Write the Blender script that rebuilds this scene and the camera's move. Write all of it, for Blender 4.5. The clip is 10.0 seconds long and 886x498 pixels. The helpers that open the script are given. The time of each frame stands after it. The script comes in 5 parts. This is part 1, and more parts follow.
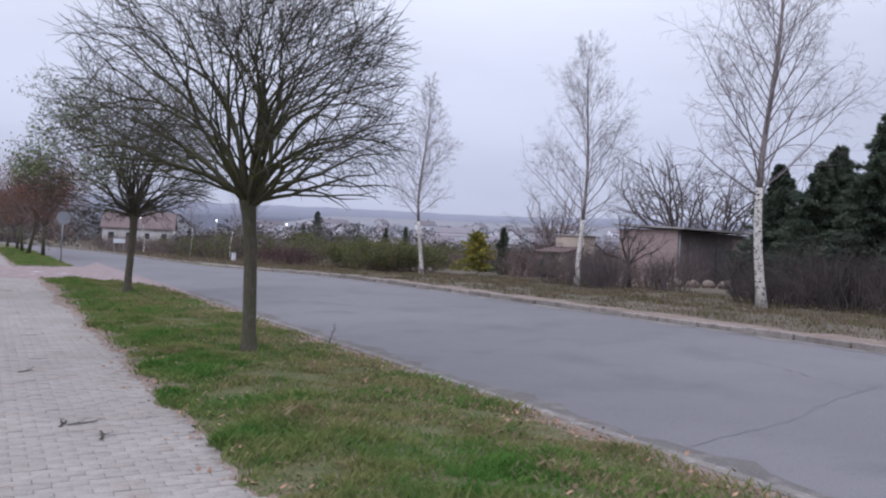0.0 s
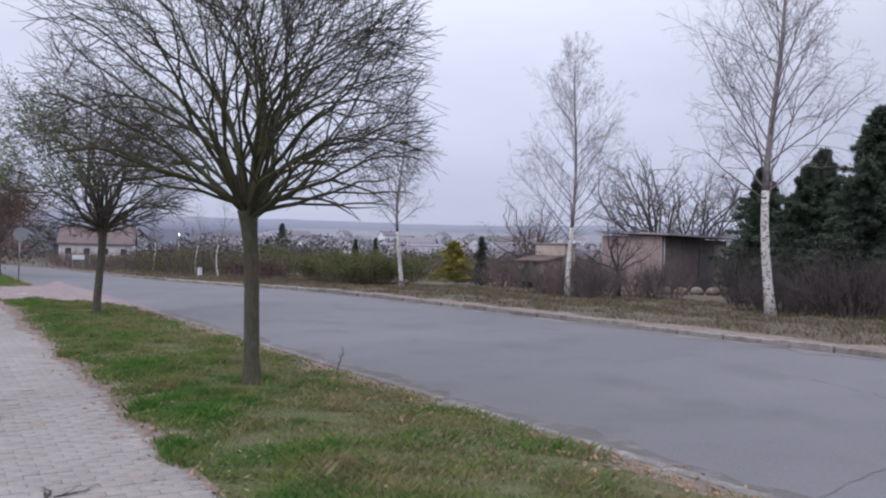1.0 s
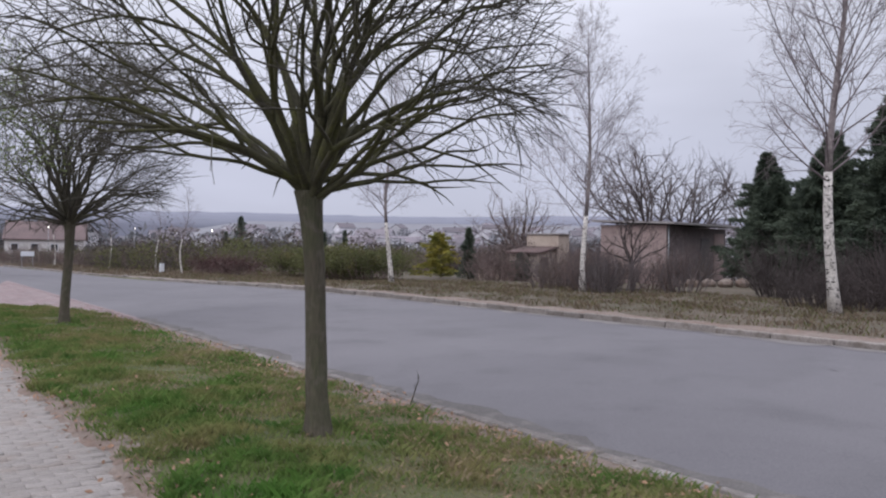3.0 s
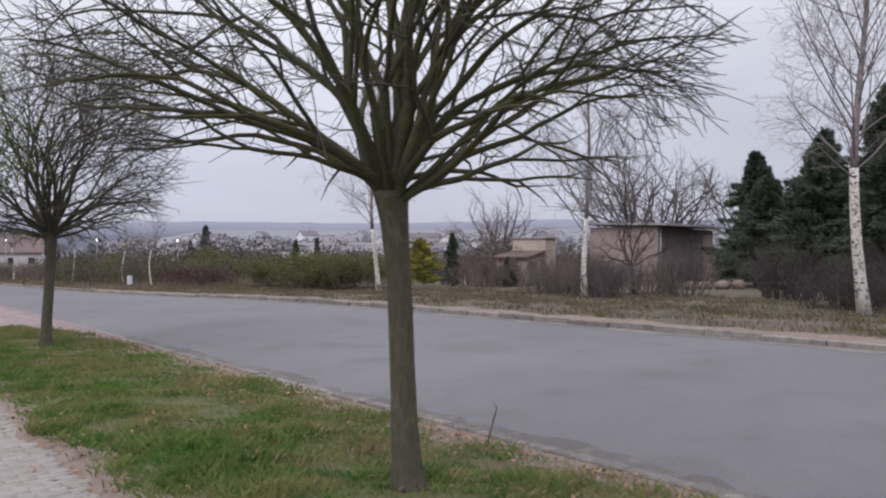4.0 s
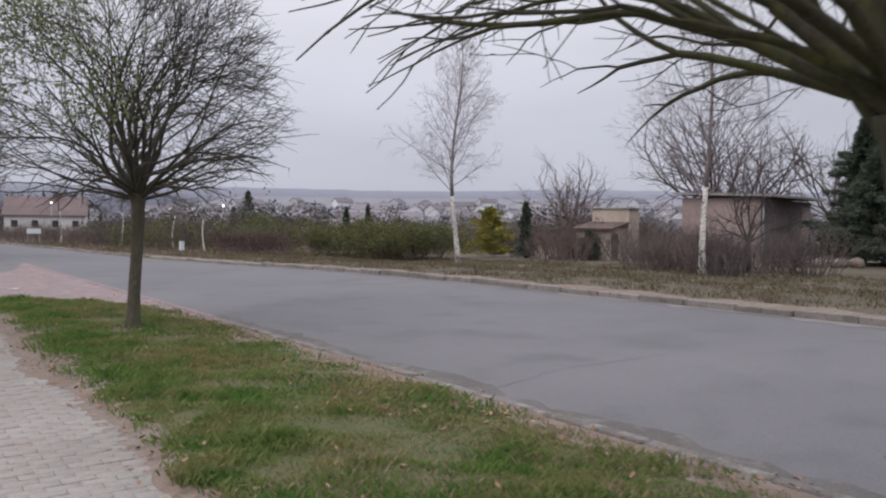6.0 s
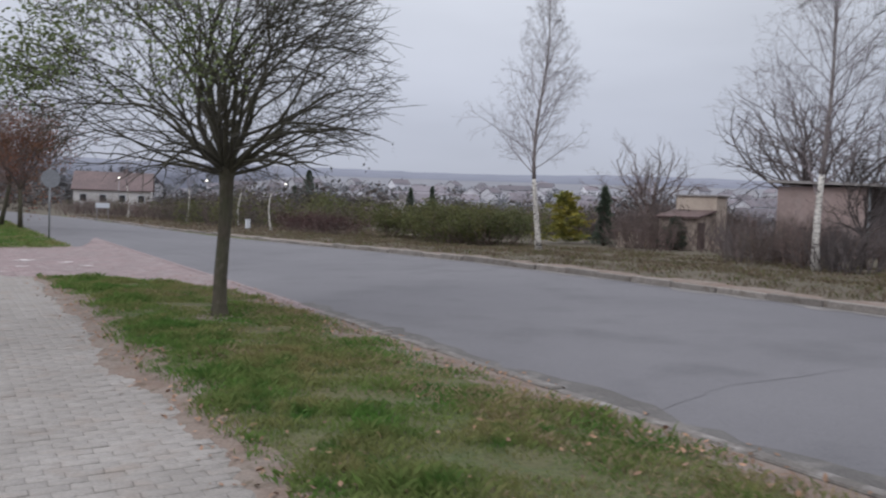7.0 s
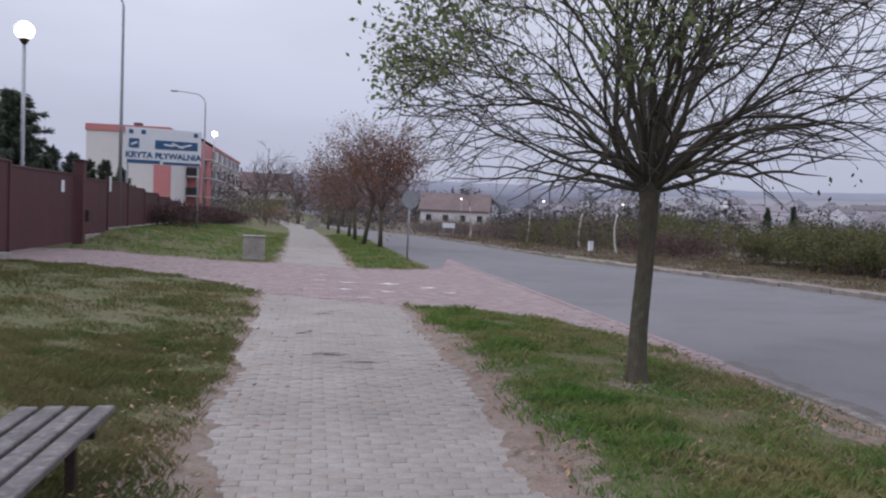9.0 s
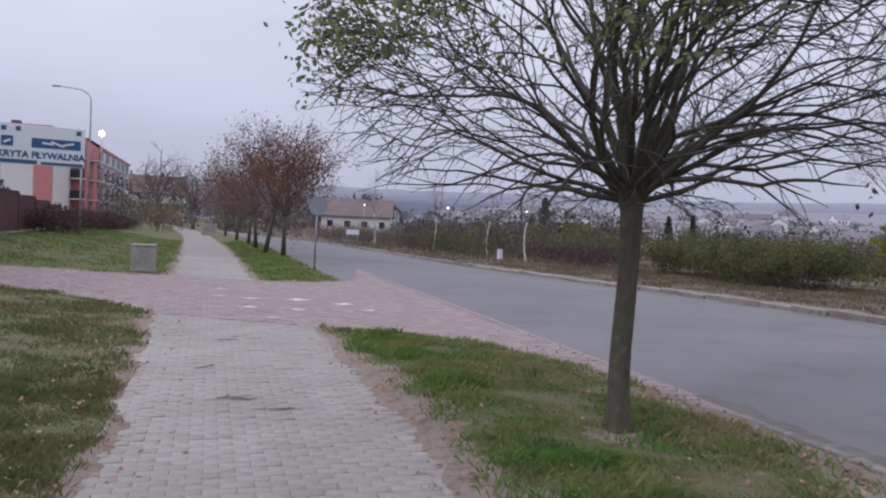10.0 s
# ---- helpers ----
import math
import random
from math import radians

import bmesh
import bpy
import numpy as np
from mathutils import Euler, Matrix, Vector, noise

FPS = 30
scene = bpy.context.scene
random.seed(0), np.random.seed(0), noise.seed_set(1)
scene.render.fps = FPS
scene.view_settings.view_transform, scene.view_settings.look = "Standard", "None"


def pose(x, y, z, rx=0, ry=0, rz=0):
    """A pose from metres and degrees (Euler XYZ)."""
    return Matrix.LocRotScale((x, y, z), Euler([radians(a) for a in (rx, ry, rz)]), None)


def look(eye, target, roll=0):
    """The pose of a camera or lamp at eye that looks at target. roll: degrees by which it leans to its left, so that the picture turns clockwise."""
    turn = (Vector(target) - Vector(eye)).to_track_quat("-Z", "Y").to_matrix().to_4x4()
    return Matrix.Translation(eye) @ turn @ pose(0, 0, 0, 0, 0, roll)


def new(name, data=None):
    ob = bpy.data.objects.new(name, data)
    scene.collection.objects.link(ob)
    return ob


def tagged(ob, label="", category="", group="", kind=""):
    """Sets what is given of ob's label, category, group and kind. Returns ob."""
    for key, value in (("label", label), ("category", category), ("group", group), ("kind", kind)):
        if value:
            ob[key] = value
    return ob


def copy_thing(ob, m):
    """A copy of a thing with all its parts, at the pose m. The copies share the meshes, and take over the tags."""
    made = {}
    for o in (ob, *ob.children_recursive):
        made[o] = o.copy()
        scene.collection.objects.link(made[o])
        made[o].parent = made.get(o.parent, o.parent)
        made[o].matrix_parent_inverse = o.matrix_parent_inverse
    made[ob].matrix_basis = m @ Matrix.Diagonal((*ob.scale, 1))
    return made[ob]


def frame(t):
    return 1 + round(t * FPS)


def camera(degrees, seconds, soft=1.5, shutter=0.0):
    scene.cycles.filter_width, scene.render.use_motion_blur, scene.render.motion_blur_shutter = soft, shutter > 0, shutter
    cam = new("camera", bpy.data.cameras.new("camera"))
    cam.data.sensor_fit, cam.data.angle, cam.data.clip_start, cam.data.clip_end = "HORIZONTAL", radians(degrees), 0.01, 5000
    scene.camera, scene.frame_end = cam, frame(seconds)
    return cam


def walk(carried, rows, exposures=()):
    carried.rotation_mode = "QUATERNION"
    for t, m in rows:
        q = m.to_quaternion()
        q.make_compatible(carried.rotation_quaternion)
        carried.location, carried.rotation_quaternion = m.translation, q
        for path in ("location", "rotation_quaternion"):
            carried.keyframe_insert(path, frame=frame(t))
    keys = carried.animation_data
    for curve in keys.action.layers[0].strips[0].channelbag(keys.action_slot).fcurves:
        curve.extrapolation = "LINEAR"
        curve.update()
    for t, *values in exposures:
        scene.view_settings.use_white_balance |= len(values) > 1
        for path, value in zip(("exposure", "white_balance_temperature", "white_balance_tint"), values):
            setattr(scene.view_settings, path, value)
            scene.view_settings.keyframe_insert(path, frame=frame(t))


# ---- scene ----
cam = camera(57.4, 10.0, soft=2.1, shutter=0.3)
METRES, EYE, TILT, LEAN, TURN = 14.706, 1.5, 0.0, 0.0, -29.6
ROWS = [
    (0.0, 0.0, 0.0, 0.0, 0.01, -0.2, -2.55),
    (0.5, -0.024, 0.0425, -0.0003, -1.54, -0.09, -2.59),
    (1.0, -0.0493, 0.0813, 0.0009, -2.62, 0.58, -1.51),
    (1.5, -0.0703, 0.1268, -0.0002, -2.28, 0.16, -1.79),
    (2.0, -0.0912, 0.1698, 0.0008, -2.77, -0.06, -1.43),
    (2.5, -0.1127, 0.2155, 0.0008, -4.12, -0.16, -1.54),
    (4.0, -0.1959, 0.3387, 0.0037, -8.35, 0.45, 0.21),
    (4.5, -0.2228, 0.3825, 0.0031, -8.4, 0.67, -1.13),
    (5.0, -0.251, 0.4209, 0.0038, -7.3, 0.23, -1.85),
    (5.5, -0.2726, 0.4648, 0.0052, -6.65, -0.89, -0.75),
    (7.0, -0.3411, 0.6025, 0.0045, -2.14, -3.06, -1.99),
    (7.5, -0.3648, 0.644, 0.0059, 8.02, -2.35, -0.47),
    (8.0, -0.3914, 0.6886, 0.0052, 22.48, -1.4, -0.36),
    (8.5, -0.4162, 0.7317, 0.0055, 22.45, -1.86, -1.63),
    (9.0, -0.443, 0.7765, 0.0053, 20.61, -2.48, -2.24),
    (9.5, -0.4701, 0.8205, 0.0067, 15.68, -2.37, -2.38),
    (10.0, -0.4988, 0.8629, 0.0085, 13.54, -1.77, -2.6),
]
walk(cam, [(t, pose(0, 0, EYE, TILT, LEAN, TURN) @ pose(METRES * x, METRES * y, METRES * z, 90 + pitch, roll, yaw)) for t, x, y, z, yaw, pitch, roll in ROWS],
     exposures=[(0.0, 0.1, 5980, 12.5), (2.5, 0.06, 6230, 12.5), (4.0, 0.12, 6500, 10.5), (4.5, 0.12, 6580, 10.5), (5.5, 0.08, 6680, 10.5), (7.0, -0.1, 6380, 6.5), (7.5, -0.1, 6300, 5.5), (8.5, -0.1, 6180, 10.5), (10.0, -0.05, 6130, 14.5)])


# ---- world, sun ----
world = bpy.data.worlds.new("overcast_sky")
scene.world = world
world.use_nodes = True
wn, wl = world.node_tree.nodes, world.node_tree.links
wn.clear()
w_out = wn.new("ShaderNodeOutputWorld")
w_bg = wn.new("ShaderNodeBackground")
w_sky = wn.new("ShaderNodeTexSky")
w_sky.sky_type, w_sky.sun_disc = "NISHITA", False
w_sky.sun_elevation, w_sky.sun_rotation = radians(40), radians(256)
w_co = wn.new("ShaderNodeTexCoord")
w_sep = wn.new("ShaderNodeSeparateXYZ")
w_ramp = wn.new("ShaderNodeValToRGB")      # overcast: dim at the horizon, brighter overhead
w_ramp.color_ramp.elements[0].color = (0.50, 0.515, 0.63, 1)
w_ramp.color_ramp.elements[1].color = (1.9, 1.9, 2.05, 1)
for at, col in ((0.10, (0.55, 0.56, 0.665, 1)), (0.30, (0.78, 0.79, 0.88, 1))):
    e = w_ramp.color_ramp.elements.new(at)
    e.color = col
w_noise = wn.new("ShaderNodeTexNoise")     # soft cloud decks
w_noise.inputs["Scale"].default_value, w_noise.inputs["Detail"].default_value = 1.6, 4
w_map = wn.new("ShaderNodeMapping")
w_map.inputs["Scale"].default_value = (1, 1, 3.5)
w_mr = wn.new("ShaderNodeMapRange")
w_mr.inputs["From Min"].default_value, w_mr.inputs["From Max"].default_value = 0.3, 0.7
w_mr.inputs["To Min"].default_value, w_mr.inputs["To Max"].default_value = 0.86, 1.12
w_mul = wn.new("ShaderNodeMixRGB")
w_mul.blend_type = "MULTIPLY"
w_mul.inputs[0].default_value = 1
w_mix = wn.new("ShaderNodeMixRGB")         # a little clear sky behind the cloud
w_mix.inputs[0].default_value = 0.06
w_sc = wn.new("ShaderNodeMixRGB")
w_sc.blend_type = "MULTIPLY"
w_sc.inputs[0].default_value, w_sc.inputs[2].default_value = 1, (0.1, 0.1, 0.1, 1)
wl.new(w_co.outputs["Generated"], w_sep.inputs[0])
wl.new(w_sep.outputs["Z"], w_ramp.inputs[0])
wl.new(w_co.outputs["Generated"], w_map.inputs[0])
wl.new(w_map.outputs[0], w_noise.inputs["Vector"])
wl.new(w_noise.outputs["Fac"], w_mr.inputs["Value"])
wl.new(w_ramp.outputs[0], w_mul.inputs[1])
wl.new(w_mr.outputs[0], w_mul.inputs[2])
wl.new(w_sky.outputs[0], w_sc.inputs[1])
wl.new(w_mul.outputs[0], w_mix.inputs[1])
wl.new(w_sc.outputs[0], w_mix.inputs[2])
wl.new(w_mix.outputs[0], w_bg.inputs["Color"])
w_bg.inputs["Strength"].default_value = 1.0
wl.new(w_bg.outputs[0], w_out.inputs["Surface"])
sun = new("sun", bpy.data.lights.new("sun", "SUN"))
sun.data.energy, sun.data.angle, sun.data.color = 0.9, radians(35), (1.0, 0.97, 0.95)
sun.matrix_world = look((0, 0, 60), (70, 18, 0))

# ---- materials ----
def material(name, colour, second=None, rough=0.85, metal=0.0, grain=40.0, stain=1.2, bump=0.25, third=None, spread=0.0, depth=0.01, spec=0.3, speck=0.28, thin=0.0, upright=1.0):
    """A surface in two colours mixed by stains, with fine grain, relief and a change of tone from piece to piece."""
    m = bpy.data.materials.new(name)
    m.use_nodes = True
    n, l = m.node_tree.nodes, m.node_tree.links
    bsdf = n["Principled BSDF"]
    bsdf.inputs["Roughness"].default_value, bsdf.inputs["Metallic"].default_value = rough, metal
    bsdf.inputs["Specular IOR Level"].default_value = spec
    second = second or tuple(c * 0.75 for c in colour)
    geo = n.new("ShaderNodeNewGeometry")
    big = n.new("ShaderNodeTexNoise")
    big.inputs["Scale"].default_value, big.inputs["Detail"].default_value = stain, 5
    big.inputs["Roughness"].default_value = 0.65
    fine = n.new("ShaderNodeTexNoise")
    fine.inputs["Scale"].default_value, fine.inputs["Detail"].default_value = grain, 3
    l.new(geo.outputs["Position"], big.inputs["Vector"])
    if upright == 1.0:
        l.new(geo.outputs["Position"], fine.inputs["Vector"])
    else:                                      # grain drawn out along the stem
        draw = n.new("ShaderNodeVectorMath")
        draw.operation = "MULTIPLY"
        draw.inputs[1].default_value = (1, 1, upright)
        l.new(geo.outputs["Position"], draw.inputs[0])
        l.new(draw.outputs[0], fine.inputs["Vector"])
    ramp = n.new("ShaderNodeMapRange")
    ramp.inputs["From Min"].default_value, ramp.inputs["From Max"].default_value = 0.35, 0.65
    l.new(big.outputs["Fac"], ramp.inputs["Value"])
    mix = n.new("ShaderNodeMixRGB")
    mix.inputs[1].default_value, mix.inputs[2].default_value = (*colour, 1), (*second, 1)
    l.new(ramp.outputs[0], mix.inputs[0])
    out = mix.outputs[0]
    if third:
        r3 = n.new("ShaderNodeMapRange")
        r3.inputs["From Min"].default_value, r3.inputs["From Max"].default_value = 0.52, 0.7
        mid = n.new("ShaderNodeTexNoise")
        mid.inputs["Scale"].default_value, mid.inputs["Detail"].default_value = stain * 3.7, 4
        l.new(geo.outputs["Position"], mid.inputs["Vector"])
        l.new(mid.outputs["Fac"], r3.inputs["Value"])
        m3 = n.new("ShaderNodeMixRGB")
        m3.inputs[2].default_value = (*third, 1)
        l.new(r3.outputs[0], m3.inputs[0])
        l.new(out, m3.inputs[1])
        out = m3.outputs[0]
    tone = n.new("ShaderNodeMapRange")
    tone.inputs["To Min"].default_value, tone.inputs["To Max"].default_value = 1 - speck, 1 + speck
    tone.inputs["From Min"].default_value, tone.inputs["From Max"].default_value = 0.25, 0.75
    l.new(fine.outputs["Fac"], tone.inputs["Value"])
    mul = n.new("ShaderNodeMixRGB")
    mul.blend_type = "MULTIPLY"
    mul.inputs[0].default_value = 1
    l.new(out, mul.inputs[1])
    l.new(tone.outputs[0], mul.inputs[2])
    out = mul.outputs[0]
    if spread:
        info = n.new("ShaderNodeObjectInfo")
        add = n.new("ShaderNodeMath")
        l.new(info.outputs["Random"], add.inputs[0])
        l.new(geo.outputs["Random Per Island"], add.inputs[1])
        fr = n.new("ShaderNodeMath")
        fr.operation = "FRACT"
        l.new(add.outputs[0], fr.inputs[0])
        vary = n.new("ShaderNodeMapRange")
        vary.inputs["To Min"].default_value, vary.inputs["To Max"].default_value = 1 - spread, 1 + spread
        l.new(fr.outputs[0], vary.inputs["Value"])
        mv = n.new("ShaderNodeMixRGB")
        mv.blend_type = "MULTIPLY"
        mv.inputs[0].default_value = 1
        l.new(out, mv.inputs[1])
        l.new(vary.outputs[0], mv.inputs[2])
        out = mv.outputs[0]
    l.new(out, bsdf.inputs["Base Color"])
    if thin:                                   # thin leaves let light through
        tr = n.new("ShaderNodeBsdfTranslucent")
        both = n.new("ShaderNodeMixShader")
        both.inputs[0].default_value = thin
        l.new(out, tr.inputs["Color"])
        l.new(bsdf.outputs[0], both.inputs[1])
        l.new(tr.outputs[0], both.inputs[2])
        l.new(both.outputs[0], n["Material Output"].inputs["Surface"])
    if bump:
        b = n.new("ShaderNodeBump")
        b.inputs["Strength"].default_value, b.inputs["Distance"].default_value = bump, depth
        l.new(fine.outputs["Fac"], b.inputs["Height"])
        l.new(b.outputs[0], bsdf.inputs["Normal"])
    return m


def glow(name, colour, strength):
    m = bpy.data.materials.new(name)
    m.use_nodes = True
    bsdf = m.node_tree.nodes["Principled BSDF"]
    bsdf.inputs["Base Color"].default_value = (*colour, 1)
    bsdf.inputs["Emission Color"].default_value = (*colour, 1)
    bsdf.inputs["Emission Strength"].default_value = strength
    return m


M_EARTH = material("turf", (0.086, 0.094, 0.040), (0.114, 0.097, 0.054), third=(0.068, 0.086, 0.031), grain=30, stain=0.7, bump=0.6, depth=0.03)
M_FIELD = material("rough_field", (0.105, 0.085, 0.064), (0.082, 0.072, 0.048), third=(0.125, 0.10, 0.078), grain=12, stain=0.35, bump=0.6, depth=0.04)
M_ASPHALT = material("old_asphalt", (0.127, 0.122, 0.133), (0.152, 0.146, 0.157), third=(0.116, 0.112, 0.121), grain=90, stain=0.22, bump=0.3, depth=0.006, rough=0.8)
M_DUST = material("sandy_grit", (0.205, 0.19, 0.183), (0.16, 0.15, 0.15), grain=60, stain=2.0, bump=0.4, depth=0.006)
M_GUTTER = material("gutter_silt", (0.098, 0.09, 0.087), (0.125, 0.118, 0.116), third=(0.165, 0.152, 0.145), grain=60, stain=1.3, bump=0.4, depth=0.006)
M_PAVER = material("grey_paver", (0.295, 0.272, 0.257), (0.235, 0.215, 0.20), third=(0.255, 0.222, 0.20), grain=60, stain=0.8, bump=0.3, depth=0.004, spread=0.05, speck=0.18)
M_RED = material("red_paver", (0.255, 0.19, 0.192), (0.225, 0.182, 0.182), third=(0.285, 0.245, 0.24), grain=60, stain=1.1, bump=0.3, depth=0.004, spread=0.12)
M_JOINT = material("joint_sand", (0.25, 0.23, 0.215), (0.19, 0.175, 0.16), grain=50, stain=2.5, bump=0.3)
M_KERB = material("kerb_concrete", (0.175, 0.158, 0.147), (0.13, 0.117, 0.108), third=(0.25, 0.232, 0.222), grain=45, stain=1.8, bump=0.4, spread=0.15)
M_GRASS = material("grass_blade", (0.086, 0.188, 0.036), (0.24, 0.215, 0.096), third=(0.06, 0.142, 0.027), grain=3, stain=0.85, bump=0, spread=0.16, thin=0.4, speck=0.15)
M_LAWN = material("lawn_blade", (0.105, 0.121, 0.042), (0.158, 0.135, 0.066), third=(0.078, 0.113, 0.032), grain=3, stain=0.5, bump=0, spread=0.14, thin=0.4, speck=0.15)
M_DRY = material("dry_grass", (0.32, 0.25, 0.16), (0.255, 0.205, 0.13), grain=6, stain=0.9, bump=0, spread=0.18, thin=0.3, speck=0.15)
M_DRYLEAF = material("fallen_leaf", (0.29, 0.17, 0.11), (0.19, 0.125, 0.09), grain=30, stain=3, bump=0.2, spread=0.4)
M_BARK = material("locust_bark", (0.082, 0.068, 0.053), (0.066, 0.066, 0.04), third=(0.10, 0.088, 0.07), grain=55, stain=3.0, bump=0.8, depth=0.02, upright=0.16)
M_TWIG = material("locust_twig", (0.060, 0.053, 0.045), (0.068, 0.064, 0.044), grain=40, stain=2.0, bump=0.2)
M_MOSS = material("mossy_limb", (0.066, 0.066, 0.027), (0.055, 0.05, 0.038), third=(0.082, 0.084, 0.03), grain=40, stain=2.2, bump=0.5)
M_BIRCH = material("birch_bark", (0.60, 0.57, 0.54), (0.46, 0.43, 0.40), third=(0.05, 0.045, 0.045), grain=25, stain=3.6, bump=0.3)
M_SCAR = material("birch_scar", (0.045, 0.04, 0.04), (0.08, 0.07, 0.065), grain=40, stain=5, bump=0.3)
M_BLEAD = material("birch_stem", (0.25, 0.215, 0.215), (0.17, 0.145, 0.15), third=(0.34, 0.31, 0.30), grain=25, stain=2.5, bump=0.3)
M_BTWIG = material("birch_twig", (0.20, 0.165, 0.175), (0.155, 0.128, 0.135), grain=25, stain=1.0, bump=0)
M_BROWNTWIG = material("brown_twig", (0.175, 0.125, 0.117), (0.108, 0.083, 0.077), third=(0.135, 0.11, 0.088), grain=20, stain=0.4, bump=0, spread=0.25)
M_DARKTWIG = material("dark_twig", (0.075, 0.06, 0.058), (0.055, 0.046, 0.044), grain=20, stain=0.6, bump=0, spread=0.3)
M_GARDEN = material("garden_twig", (0.10, 0.08, 0.075), (0.075, 0.064, 0.06), third=(0.095, 0.085, 0.06), grain=20, stain=0.15, bump=0, spread=0.35)
M_GREYTWIG = material("grey_twig", (0.125, 0.105, 0.105), (0.10, 0.085, 0.085), grain=20, stain=0.6, bump=0)
M_NEEDLE = material("fir_needles", (0.105, 0.128, 0.092), (0.07, 0.09, 0.07), grain=9, stain=0.9, bump=0, spread=0.3, thin=0.25, rough=0.95, spec=0.1)
M_THUJA = material("golden_thuja", (0.33, 0.275, 0.05), (0.15, 0.165, 0.045), grain=9, stain=1.2, bump=0, spread=0.3)
M_OLIVE = material("olive_shrub", (0.12, 0.125, 0.05), (0.085, 0.095, 0.042), third=(0.15, 0.13, 0.055), grain=6, stain=0.35, bump=0, spread=0.3, thin=0.35)
M_LEAF = material("green_leaf", (0.135, 0.17, 0.08), (0.17, 0.195, 0.09), grain=12, stain=2, bump=0, spread=0.35, thin=0.4)
M_RUSSET = material("russet_leaf", (0.20, 0.085, 0.062), (0.14, 0.085, 0.05), grain=12, stain=1.0, bump=0, spread=0.35, thin=0.35)
M_WOOD = material("weathered_plank", (0.15, 0.138, 0.138), (0.10, 0.092, 0.092), third=(0.19, 0.178, 0.178), grain=35, stain=4, bump=0.5, depth=0.006, spread=0.15)
M_IRON = material("rusty_iron", (0.04, 0.035, 0.035), (0.07, 0.045, 0.035), grain=40, stain=6, rough=0.6, metal=0.5)
M_STEEL = material("galvanised_steel", (0.30, 0.31, 0.33), (0.25, 0.26, 0.28), grain=30, stain=2, rough=0.5, metal=0.5, bump=0.1)
M_FENCE = material("brown_fence_paint", (0.085, 0.033, 0.036), (0.068, 0.03, 0.033), grain=20, stain=0.6, bump=0.15, spread=0.10, rough=0.6, speck=0.12)
M_WHITE = material("white_render", (0.60, 0.58, 0.58), (0.53, 0.51, 0.51), grain=4, stain=0.15, bump=0.05, speck=0.05)
M_PINK = material("salmon_render", (0.48, 0.19, 0.195), (0.43, 0.17, 0.175), grain=4, stain=0.2, bump=0.05, speck=0.05)
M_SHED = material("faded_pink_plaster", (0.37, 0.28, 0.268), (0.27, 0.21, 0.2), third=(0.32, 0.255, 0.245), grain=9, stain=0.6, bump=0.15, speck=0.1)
# shed front: plaster darkened to carry the shade under the eaves
M_EAVESHADE = material("eave_shaded_plaster", (0.20, 0.165, 0.165), (0.15, 0.125, 0.125), third=(0.25, 0.21, 0.205), grain=9, stain=0.8, bump=0.15, speck=0.12)
M_HUT = material("beige_plaster", (0.50, 0.42, 0.36), (0.40, 0.33, 0.28), grain=9, stain=0.9, bump=0.1, speck=0.08)
M_ROOF = material("brown_roof", (0.13, 0.085, 0.08), (0.10, 0.072, 0.07), grain=8, stain=0.4, bump=0.2)
M_DULLROOF = material("dull_mauve_roof", (0.17, 0.125, 0.125), (0.13, 0.10, 0.10), grain=8, stain=0.4, bump=0.2)
M_FELT = material("roof_felt", (0.33, 0.31, 0.31), (0.24, 0.22, 0.22), grain=12, stain=0.8, bump=0.2)
M_DARK = material("dark_opening", (0.035, 0.035, 0.04), (0.025, 0.025, 0.03), grain=5, stain=1, rough=0.3, bump=0)
M_CONC = material("rough_concrete", (0.30, 0.285, 0.265), (0.22, 0.21, 0.19), grain=30, stain=2, bump=0.5)
M_BLUE = material("banner_blue", (0.035, 0.10, 0.22), (0.03, 0.08, 0.17), grain=20, stain=1, bump=0, rough=0.5)
M_BANNER = material("banner_white", (0.66, 0.68, 0.72), (0.6, 0.63, 0.68), grain=10, stain=1, bump=0, rough=0.5, speck=0.03)
M_TOWN = material("far_wall", (0.62, 0.61, 0.64), (0.45, 0.44, 0.47), grain=2, stain=0.05, bump=0, spread=0.3)
# roofs and woods far off: bluish haze is part of the base colour
M_FARROOF = material("haze_tinted_roof", (0.20, 0.175, 0.195), (0.16, 0.15, 0.17), grain=2, stain=0.05, bump=0, spread=0.25)
M_FARWOOD = material("haze_tinted_wood", (0.15, 0.15, 0.165), (0.12, 0.125, 0.135), grain=0.5, stain=0.02, bump=0, spread=0.3)
# hills: aerial haze is painted in as pale blue-grey base colour
M_HILL = material("haze_tinted_hill", (0.165, 0.172, 0.215), (0.15, 0.158, 0.195), grain=0.02, stain=0.004, bump=0, speck=0.06)
M_HILL2 = material("haze_tinted_ridge", (0.205, 0.213, 0.262), (0.19, 0.20, 0.245), grain=0.02, stain=0.003, bump=0, speck=0.04)
M_LAMP = glow("lamp_globe", (1.0, 0.93, 0.82), 6.0)
M_LAMPFAR = glow("far_street_light", (1.0, 0.9, 0.8), 14.0)
M_SOIL = material("trodden_soil", (0.175, 0.124, 0.10), (0.21, 0.175, 0.153), third=(0.12, 0.095, 0.072), grain=50, stain=2.5, bump=0.5, depth=0.01)
# far ground, with the haze of distance mixed into its colour
M_HAZE = material("haze_tinted_slope", (0.20, 0.20, 0.225), (0.17, 0.172, 0.195), third=(0.235, 0.23, 0.245), grain=0.05, stain=0.008, bump=0, speck=0.1)
